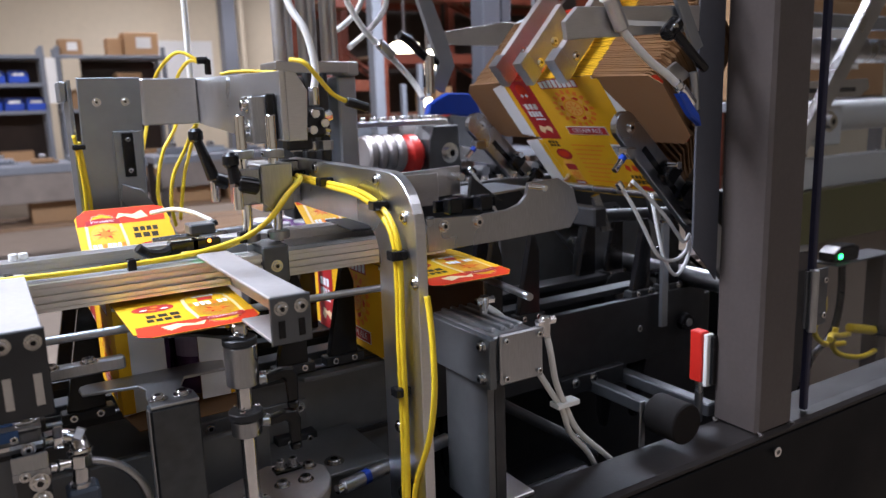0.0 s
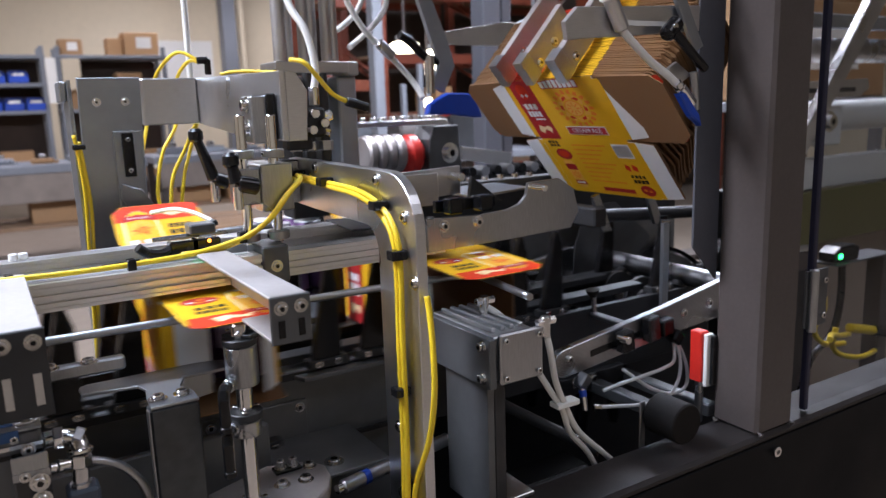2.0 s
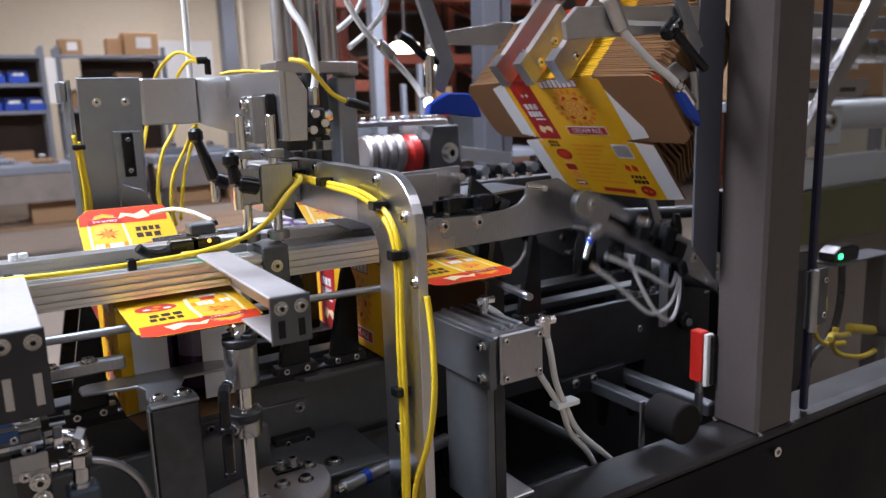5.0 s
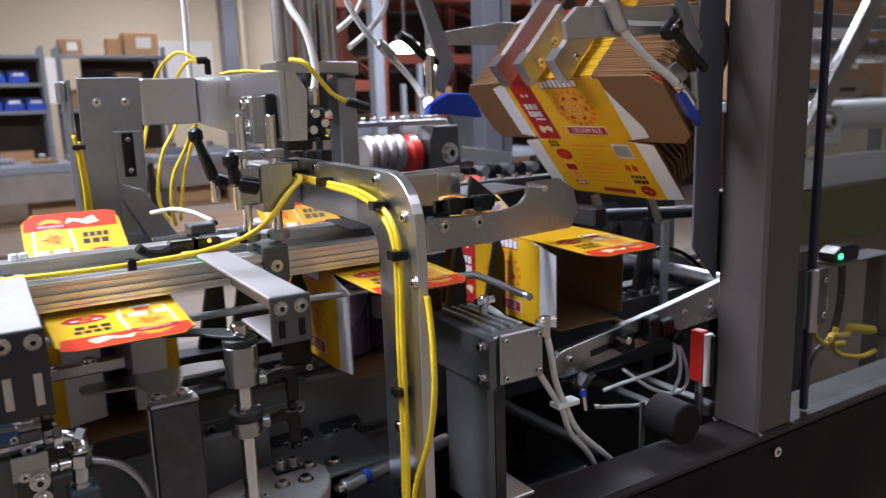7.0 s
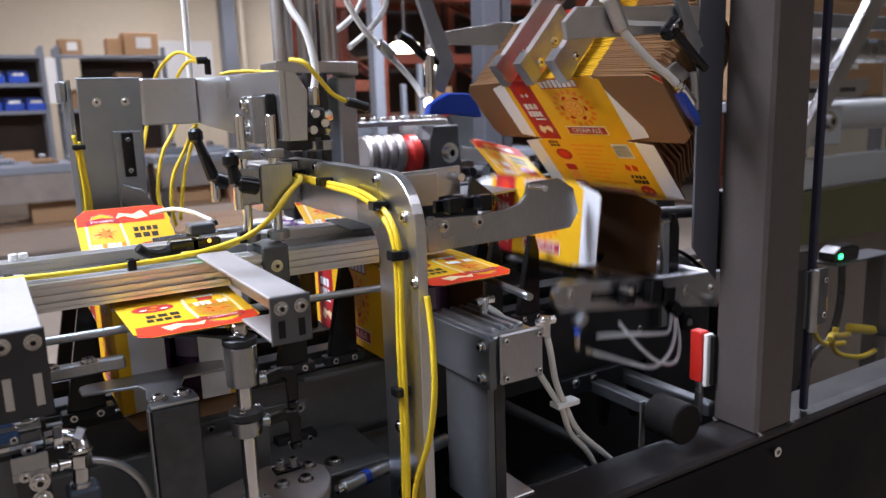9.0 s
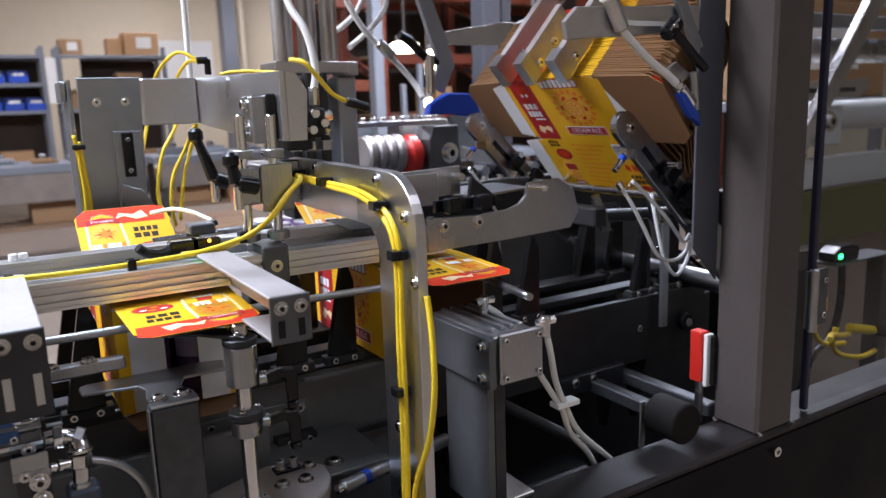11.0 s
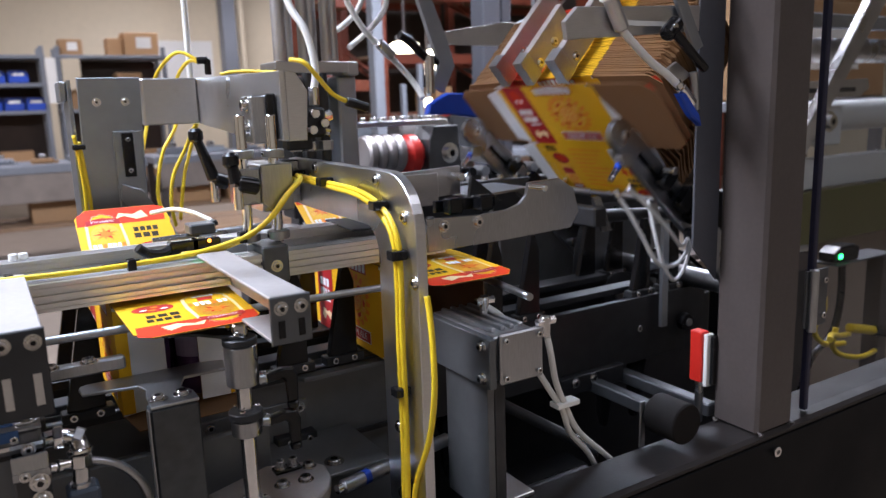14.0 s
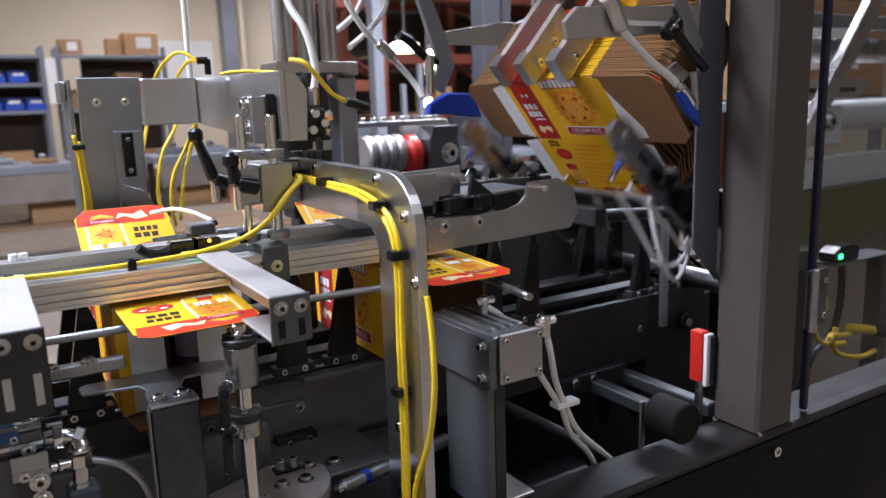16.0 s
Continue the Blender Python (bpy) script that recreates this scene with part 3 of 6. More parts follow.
def print_side(bm):
    """Leading face: red end field, round orange ornament, title bars."""
    def w(a, b):
        return (-0.0003, CL - a, b)
    def w2(a, b):
        return (-0.0006, CL - a, b)
    def w3(a, b):
        return (-0.0009, CL - a, b)
    shape(bm, rect(0, 0, 0.056, CH), 3, w)
    disc(bm, 0.028, 0.104, 0.015, 0.016, 2, w2)
    for k in range(2):
        disc(bm, 0.022 + k * 0.012, 0.096, 0.004, 0.004, 4, w3, 8)
    for row, b, n in ((0, 0.066, 3), (1, 0.050, 4)):
        for k in range(n):
            a = 0.010 + k * 0.036 / n
            shape(bm, rect(a, b, a + 0.028 / n, b + 0.012), 4, w2)
    shape(bm, rect(0.020, 0.043, 0.046, 0.046), 4, w2)
    shape(bm, [(0.012, 0.018), (0.022, 0.012), (0.030, 0.022), (0.044, 0.014), (0.048, 0.026), (0.040, 0.030), (0.030, 0.027), (0.018, 0.031)], 6, w2)
    # title bars with a dark red edge
    for k in range(8):
        a, rise = 0.083 + k * 0.0112, 0.003 * math.sin(math.pi * k / 7)
        shape(bm, rect(a - 0.0015, 0.1075, a + 0.0105, 0.1235 + rise), 3, w)
        shape(bm, rect(a, 0.1095, a + 0.0085, 0.122 + rise), 4, w2)
    # round ornament in orange lines on yellow
    cx, cy = 0.134, 0.067
    wedge_ring(bm, cx, cy, 0.036, 0.046, 18, 5, w, 0.75)
    wedge_ring(bm, cx, cy, 0.024, 0.034, 12, 8, w, 0.9, lean=0.12)
    wedge_ring(bm, cx, cy, 0.025, 0.031, 6, 2, w2, 0.5, lean=-0.1)
    disc(bm, cx, cy, 0.020, 0.0165, 5, w, 20)
    disc(bm, cx, cy, 0.0185, 0.015, 8, w2, 20)
    wedge_ring(bm, cx, cy, 0.006, 0.015, 8, 5, w3, 0.5)
    shape(bm, rect(0.086, 0.011, 0.179, 0.029), 4, w)
    shape(bm, rect(0.0875, 0.0125, 0.1775, 0.0275), 3, w2)


def print_bottom(bm):
    """Underside: can picture, lines of small print as bars, barcode."""
    def w(a, b):
        return (b, CL - a, -0.0003)
    def w2(a, b):
        return (b, CL - a, -0.0006)
    def w3(a, b):
        return (b, CL - a, -0.0009)
    for k in range(3):
        shape(bm, rect(0.014 + k * 0.009, 0.005, 0.021 + k * 0.009, 0.011), 7, w)
        shape(bm, rect(0.014 + k * 0.009, 0.0125, 0.021 + k * 0.009, 0.0185), 7, w)
    disc(bm, 0.036, 0.036, 0.020, 0.013, 3, w)
    disc(bm, 0.036, 0.036, 0.013, 0.008, 2, w2)
    shape(bm, [(0.022, 0.052), (0.044, 0.052), (0.048, 0.062), (0.048, 0.105), (0.042, 0.118), (0.026, 0.118), (0.020, 0.105), (0.020, 0.062)], 8, w)
    shape(bm, rect(0.0205, 0.060, 0.0475, 0.074), 3, w2)
    wedge_ring(bm, 0.034, 0.086, 0.004, 0.012, 9, 5, w2, 0.7)
    shape(bm, rect(0.0205, 0.100, 0.0475, 0.110), 3, w2)
    shape(bm, rect(0.024, 0.103, 0.044, 0.107), 4, w3)
    shape(bm, rect(0.168, 0.008, 0.206, 0.038), 4, w)
    for k in range(10):
        shape(bm, rect(0.1705 + k * 0.0034, 0.011, 0.1722 + k * 0.0034, 0.035), 7, w2)
    for k in range(9):
        shape(bm, rect(0.070, 0.012 + k * 0.0105, 0.152 - 0.011 * (k * 5 % 4), 0.0145 + k * 0.0105), 5, w)
    for k in range(2):
        shape(bm, [(0.172 + k * 0.016, 0.052), (0.182 + k * 0.016, 0.056), (0.180 + k * 0.016, 0.068), (0.170 + k * 0.016, 0.064)], 2, w)
    for k in range(4):
        shape(bm, rect(0.172 + k * 0.0085, 0.076, 0.178 + k * 0.0085, 0.0835), 7, w)
        shape(bm, rect(0.172 + k * 0.0085, 0.0865, 0.179 + k * 0.0085, 0.095), 7, w)
    disc(bm, 0.192, 0.111, 0.016, 0.012, 3, w)
    disc(bm, 0.187, 0.110, 0.004, 0.003, 5, w2, 8)
    disc(bm, 0.197, 0.112, 0.004, 0.003, 5, w2, 8)
    shape(bm, rect(0.085, 0.112, 0.160, 0.121), 3, w)


def flap_print(bm, y0, y1, up):
    """Long flap: yellow with a red border band, a can picture and bars for the maker's name."""
    s = -1 if y1 < y0 else 1
    ln = abs(y1 - y0)
    def w(a, b, lift=0.0):
        return (a if s < 0 else CW - a, y0 + s * b, up + lift)
    def w2(a, b):
        return w(a, b, 0.0003)
    def w3(a, b):
        return w(a, b, 0.0006)
    shape(bm, [(0.008, ln * 0.72), (CW - 0.004, ln * 0.72), (CW - 0.006, ln * 0.90), (CW - 0.02, ln * 0.995), (0.016, ln * 0.995), (0.005, ln * 0.95)], 2, w)
    shape(bm, [(0.03, ln * 0.80), (0.046, ln * 0.77), (0.062, ln * 0.84), (0.074, ln * 0.80), (0.068, ln * 0.9), (0.05, ln * 0.86), (0.036, ln * 0.92)], 6, w2)
    cx, cy = 0.036, ln * 0.27
    disc(bm, cx, cy, 0.0215, 0.0135, 3, w)
    for da, db, slot in ((-0.010, 0.003, 4), (0.002, -0.004, 5), (0.011, 0.004, 4), (-0.002, 0.006, 5), (0.006, 0.001, 2)):
        disc(bm, cx + da, cy + db, 0.0042, 0.0028, slot, w2, 8)
    for row, b, h, n in ((0, 0.45, 0.08, 3), (1, 0.56, 0.075, 4)):
        for k in range(n):
            a, wd = 0.022 + 0.002 * (1 - row) + k * (0.035 / n), 0.027 / n
            shape(bm, rect(a, ln * b, a + wd, ln * (b + h)), 7, w)
    # the can picture
    can = [(0.070, ln * 0.16), (0.078, ln * 0.09), (0.106, ln * 0.09), (0.114, ln * 0.16), (0.116, ln * 0.40), (0.114, ln * 0.72), (0.104, ln * 0.86), (0.092, ln * 0.90), (0.080, ln * 0.86), (0.070, ln * 0.72), (0.068, ln * 0.40)]
    shape(bm, [(0.092 + (a - 0.092) * 1.1, ln * 0.5 + (b - ln * 0.5) * 1.05) for a, b in can], 6, w)
    shape(bm, [(0.092 + (a - 0.092) * 0.93, b) for a, b in can], 0, w2)
    disc(bm, 0.092, ln * 0.54, 0.020, ln * 0.19, 8, w2)
    shape(bm, rect(0.080, ln * 0.11, 0.104, ln * 0.16), 4, w3)
    shape(bm, rect(0.084, ln * 0.18, 0.100, ln * 0.26), 3, w3)
    for k in range(7):
        shape(bm, rect(0.0705 + k * 0.0062, ln * 0.30, 0.0752 + k * 0.0062, ln * 0.40), 4 if k % 4 else 5, w3)
    for k in range(9):
        q = k * 0.698
        r = 0.013 if k % 2 else 0.017
        shape(bm, [(0.092 + 0.007 * math.cos(q - 0.4), ln * 0.56 + 0.006 * math.sin(q - 0.4)), (0.092 + 0.007 * math.cos(q + 0.4), ln * 0.56 + 0.006 * math.sin(q + 0.4)), (0.092 + r * math.cos(q), ln * 0.56 + 0.9 * r * math.sin(q))], 5 if k % 3 else 2, w3)
    shape(bm, [(0.092 + 0.007 * math.cos(i * 0.785), ln * 0.56 + 0.006 * math.sin(i * 0.785)) for i in range(8)], 5, w3)
    shape(bm, [(0.069, ln * 0.71), (0.092, ln * 0.745), (0.115, ln * 0.71), (0.1145, ln * 0.80), (0.092, ln * 0.84), (0.0695, ln * 0.80)], 3, w3)


def flap_board(name, outline, parent, slot_up):
    bm = bm_plate(outline, "z", 0, TH, 0)
    bm.normal_update()
    for f in bm.faces:
        f.material_index = slot_up if f.normal.z > 0.5 else 1
    return bm


def make_carton():
    t = thing("carton", (0, 0, 0), "open printed yellow and red board carton", "carton", "cartons on the conveyor")
    bottom = board("bottom_panel", (0, 0, 0), (CW, CL, TH), t, (0, 0, -1), print_bottom)
    front = board("side_panel", (0, 0, 0), (TH, CL, CH), t, (-1, 0, 0), print_side)
    lettering("CREAM ALE", 0.0135, (-0.0009, CL - 0.1325, 0.020), (0, -1, 0), (0, 0, 1), front)
    back = board("side_panel", (0, 0, 0), (TH, CL, CH), t, (1, 0, 0), lambda bm: None)
    top = board("top_panel", (0, 0, 0), (CW, CL, TH), t, (0, 0, 1), lambda bm: None)
    # short end flaps, yellow by the crease and white beyond
    for panel, axis in ((front, 0), (back, 0), (bottom, 1)):
        for s, y in ((-1, 0.0), (1, CL)):
            if axis == 0:
                o = [(y, 0.001), (y + s * 0.050, 0.008), (y + s * 0.050, CH - 0.014), (y, CH - 0.001)]
                bm = bm_plate(o, "x", 0, TH, 0)
                bm.normal_update()
                for f in bm.faces:
                    f.material_index = 4 if f.normal.x * (-1 if panel is front else 1) > 0.5 else 1
            else:
                o = [(0.001, y), (0.008, y + s * 0.050), (CW - 0.008, y + s * 0.050), (CW - 0.001, y)]
                bm = bm_plate(o, "z", 0, TH, 0)
                bm.normal_update()
                for f in bm.faces:
                    f.material_index = 4 if f.normal.z < -0.5 else 1
            side = -0.0003 if panel is not back else TH + 0.0003
            fold = [(y, 0.0), (y + s * 0.013, 0.0), (y + s * 0.013, 1.0), (y, 1.0)]
            if axis == 0:
                shape(bm, [(u, 0.003 + v * (CH - 0.008)) for u, v in fold], 0, lambda p, q: (side, p, q))
            else:
                shape(bm, [(u, 0.003 + v * (CW - 0.006)) for u, v in fold], 0, lambda p, q: (q, p, side))
            part("end_flap", bm, PRINT, panel, "short yellow and white end flap")
    ln = 0.133
    for s, y in ((-1, 0.0), (1, CL)):
        o = [(0.001, 0), (0.003, s * ln * 0.86), (0.018, s * ln), (CW - 0.018, s * ln), (CW - 0.003, s * ln * 0.86), (CW - 0.001, 0)]
        bm = flap_board("top_flap", o, top, 0)
        flap_print(bm, 0.0, s * ln, TH + 0.0003)
        fl = part("top_flap", bm, PRINT, top, "yellow and red printed top flap")
        at = (0.092 if s < 0 else CW - 0.092, s * ln * 0.775, TH + 0.0012)
        lettering("CREAM ALE", 0.0062, at, (-s, 0, 0), (0, -s, 0), fl)
        fl.matrix_basis = pose(0, y, 0, 2 if s < 0 else 31)
    return t, front, back, top


def make_cans():
    t = thing("can_pack", (0, 0, 0), "six purple drink cans in two rows", "drink cans", "can packs")
    for i in range(2):
        for j in range(3):
            x, y = 0.0335 + i * 0.0635, 0.037 + j * 0.0685
            bm = bm_rod((x, y, 0.002), (x, y, 0.010), 0.024, 20, 0.0312)
            bm_rod((x, y, 0.010), (x, y, 0.106), 0.0314, 20, bm=bm)
            bm_rod((x, y, 0.106), (x, y, 0.117), 0.0312, 20, 0.026, bm=bm)
            can = part("can", bm, CANP, t, "purple aluminium drink can")
            part("lid", bm_rod((x, y, 0.1172), (x, y, 0.1205), 0.027, 18, bevel=0.001), ALU, can, "bare aluminium lid")
            part("label_band", bm_plate(arc(x, y, 0.0317, 200, 260, 5) + arc(x, y, 0.0310, 260, 200, 5), "z", 0.050, 0.080, 0), LAV, can, "pale lavender label field")
    return t


def load_time(k):
    return (k + 1) * CYCLE + 0.15


def cans_pose(k, t):
    """Cans come up a lift behind the conveyor and are pushed into the carton at the second stop."""
    go = ease((t - load_time(k)) / 0.75)
    bx = REST - PITCH
    ahead = sum(1 - ease((t - load_time(j)) / 0.75) for j in range(-1, k))
    if k < -1:
        go, ahead = 1.0, 0.0
    if go >= 1.0:
        m, _ = carton_state(k, t)
        return pose(m.translation.x, NEAR + 0.001, BED + 0.0015)
    y = (NEAR + 0.001) * go + 1.24 * (1 - go)
    return pose(bx, y, BED + 0.0015 - 0.125 * ahead)


# the way of one carton from the magazine to the conveyor
PIVOT = Vector((1.0842, 0, 1.1232))
HOLD = Vector((-0.2162, 0, 0.2588))    # folded edge, seen from the pivot, with the arm up
SWING = 51.0


def ease(a):
    a = min(1.0, max(0.0, a))
    return a * a * (3 - 2 * a)


def glide(a):
    """Quick start, steady run, soft stop."""
    a = min(1.0, max(0.0, a))
    return 0.6 * a + 0.4 * ease(a)


def arm_angle(p):
    """Degrees the picker arm has swung down at phase p of the cycle."""
    if p < 0.385:
        return 0.0
    if p < 1.06:
        return SWING * glide((p - 0.385) / 0.675)
    if p < 2.0:
        return SWING
    return SWING * (1 - ease((p - 2.0) / 0.48))


RUN_T = (1.38, 1.50, 1.60, 1.70, 1.80, 1.90, 2.00, 2.10, 2.20, 2.35)
RUN_S = (0.0, 0.125, 0.24, 0.40, 0.58, 0.73, 0.85, 0.935, 0.978, 1.0)


def travel(t):
    """How far the chain has gone at t seconds."""
    k, p = divmod(t, CYCLE)
    return PITCH * (k + float(np.interp(p, RUN_T, RUN_S)))


def carton_state(k, t):
    """Pose of carton k and the fold of its side panels, in degrees."""
    p = t - k * CYCLE
    if p < 0.385:                      # waiting, flat, in the magazine
        ahead = min(5.0, max(0.0, k - t / CYCLE + 0.22))
        n = Vector((0.766, 0, 0.643)) * 0.0005 * max(0.0, math.floor(ahead) + ease((ahead % 1.0) * 6 - 5) if ahead > 0 else 0.0)
        e = PIVOT + HOLD + n
        return Matrix.Translation((e.x, NEAR, e.z)) @ pose(0, 0, 0, 0, SWING, 0), 179.0
    a = arm_angle(min(p, 1.2))
    e = PIVOT + Matrix.Rotation(-radians(a), 3, "Y") @ HOLD
    fold = 179.0 - 89.0 * ease((p - 0.66) / 0.24) if p < 1.2 else 90.0
    x = e.x - max(0.0, travel(t) - travel(k * CYCLE + 1.25)) if p > 1.2 else e.x
    return Matrix.Translation((x, NEAR, max(e.z, BED))) @ pose(0, 0, 0, 0, SWING - a, 0), fold


def panel_poses(fold):
    """Side panels and top of a carton folded by that angle."""
    turn = pose(0, 0, 0, 0, 90 - fold, 0)
    tip = turn @ Vector((0, 0, CH))
    return turn, Matrix.Translation((CW, 0, 0)) @ turn, Matrix.Translation(tip)


CARTONS = []


def tuck(k, t):
    """Share by which the near end flaps of carton k are folded in."""
    gone = (travel(t) - travel(k * CYCLE + 1.25)) / PITCH
    return ease((gone - 1.35) / 0.5), ease((gone - 1.62) / 0.5)




def place_cartons():
    first = make_carton()
    obs = [first[0]] + [copy_thing(first[0], Matrix()) for _ in range(10)]
    for k, ob in zip(range(-3, 8), obs):
        panels = [c for c in ob.children if c.name.split(".")[0] in ("side_panel", "top_panel")]
        sides = [c for c in panels if c.name.startswith("side")]
        top = [c for c in panels if c.name.startswith("top")][0]
        front = [c for c in sides if any(g.name.startswith("lettering") for g in c.children)][0]
        back = [c for c in sides if c is not front][0]
        near = [[c for c in side.children if c.name.startswith("end_flap") and min(v.co.y for v in c.data.vertices) < -0.01][0] for side in (front, back)]
        far = [c for c in top.children if c.name.startswith("top_flap") and max(v.co.y for v in c.data.vertices) > 0.01][0]
        CARTONS.append((k, ob, front, back, top, near, far))
        if k < 0:
            tagged(ob, "yellow and red board carton filled with cans")


place_cartons()
CANS = []


def place_cans():
    first = make_cans()
    for i, k in enumerate(range(-3, 5)):
        CANS.append((k, first if i == 0 else copy_thing(first, Matrix())))


place_cans()


def can_conveyor():
    t = thing("can_lift", (0, 0, 0), "grey steel can lift inside the machine", "lift")
    part("slide_bed", bm_box((0.412, 1.105, 1.1085), (0.566, 1.238, 1.1185), 0.001), GREYP, t)
    for x in (0.412, 0.558):
        part("guide", bm_box((x, 1.30, 0.311), (x + 0.008, 1.45, 1.10), 0.001), BLACKED, t)


can_conveyor()


def magazine_stack():
    """Flat cartons that wait behind the next one."""
    t = thing("carton_stack", (0, 0, 0), "stack of flat folded yellow cartons with brown board edges", "carton stack")
    n = Vector((0.766, 0, 0.643))
    d = Vector((0.643, 0, -0.766))
    e0 = PIVOT + HOLD
    turn = Matrix((( d.x, 0, n.x), (0, 1, 0), (d.z, 0, n.z))).to_4x4()
    meshes = []
    for j in range(3):
        o = [(-CH, 0.0), (-CH + 0.006, -0.10 - 0.008 * j), (-CH + 0.018, -0.122), (-0.018, -0.122), (-0.004, -0.105), (0.0, -0.03), (CW * 0.5, -0.03 - 0.01 * j), (CW, -0.02), (CW, CL + 0.03), (0, CL + 0.04), (0, CL + 0.11), (-CH + 0.01, CL + 0.12), (-CH, CL), (-CH, CL - 0.085)]
        bm = bm_plate(o, "z", 0.0, 0.00335, 0)
        bm.normal_update()
        for f in bm.faces:
            c = f.calc_center_median()
            f.material_index = (1 if c.y < CL - 0.09 else 2) if abs(f.normal.z) < 0.5 and c.x < -CH + 0.002 and 0 < c.y < CL else 0
        me = bpy.data.meshes.new("flat_carton")
        bm.to_mesh(me)
        bm.free()
        me.materials.append(KRAFT_SHADE)
        me.materials.append(C_YEL)
        me.materials.append(C_RED)
        meshes.append(me)
    rng = random.Random(4)
    for i in range(46):
        ob = new("flat_carton", meshes[i % 3])
        ob.parent = t
        p = e0 + n * 0.0062 + Vector((0.66, 0, 0.75)) * 0.0034 * i
        ob.matrix_basis = Matrix.Translation((p.x + rng.uniform(-0.001, 0.001), NEAR + rng.uniform(-0.002, 0.002), p.z)) @ turn
    return t


magazine_stack()


# ---- chain lugs and picker arm ----
LUGS = []
LOOP_R = 0.055
LOOP_RUN = 5 * PITCH - math.pi * LOOP_R


def lug(y):
    t = thing("chain_lug", (0, 0, 0), "black pointed plastic pusher lug on the chain", "pusher lug", "lugs on the conveyor chain")
    part("fin", bm_plate([(-0.022, 0.0), (0.020, 0.0), (0.020, 0.10), (0.012, 0.125), (0.004, 0.125)], "y", y, y + 0.012, 0.001), PLASTIC, t)
    part("lug_foot", bm_box((-0.028, y - 0.004, -0.012), (0.028, y + 0.016, 0.0), 0.001), BLACKED, t)
    bolt(t, (-0.016, y - 0.004, -0.005), (0, -1, 0), 0.0045, 0.004, False)
    bolt(t, (0.012, y - 0.004, -0.005), (0, -1, 0), 0.0045, 0.004, False)
    return t


def lug_pose(s):
    """Place on the chain loop; s runs along the upper run towards -x, from the drive sprocket."""
    up = LOOP_RUN
    total = 2 * up + 2 * math.pi * LOOP_R
    s = s % total
    z0 = BED - 0.002
    if s < up:
        return pose(1.04 - s, 0, z0)
    s -= up
    if s < math.pi * LOOP_R:
        a = s / LOOP_R
        return pose(1.04 - up - LOOP_R * math.sin(a), 0, z0 - LOOP_R + LOOP_R * math.cos(a), 0, -math.degrees(a), 0)
    s -= math.pi * LOOP_R
    if s < up:
        return pose(1.04 - up + s, 0, z0 - 2 * LOOP_R, 0, -180, 0)
    a = (s - up) / LOOP_R
    return pose(1.04 + LOOP_R * math.sin(a), 0, z0 - LOOP_R - LOOP_R * math.cos(a), 0, -180 - math.degrees(a), 0)


def place_lugs():
    near = lug(0.915)
    far = lug(1.055)
    for src in (near, far):
        first = True
        s = 1.04 - (REST - 0.030)
        for k in range(10):
            for off in (0.0, -0.25):
                ob = src if first else copy_thing(src, Matrix())
                first = False
                LUGS.append((ob, s + off + k * PITCH))


place_lugs()


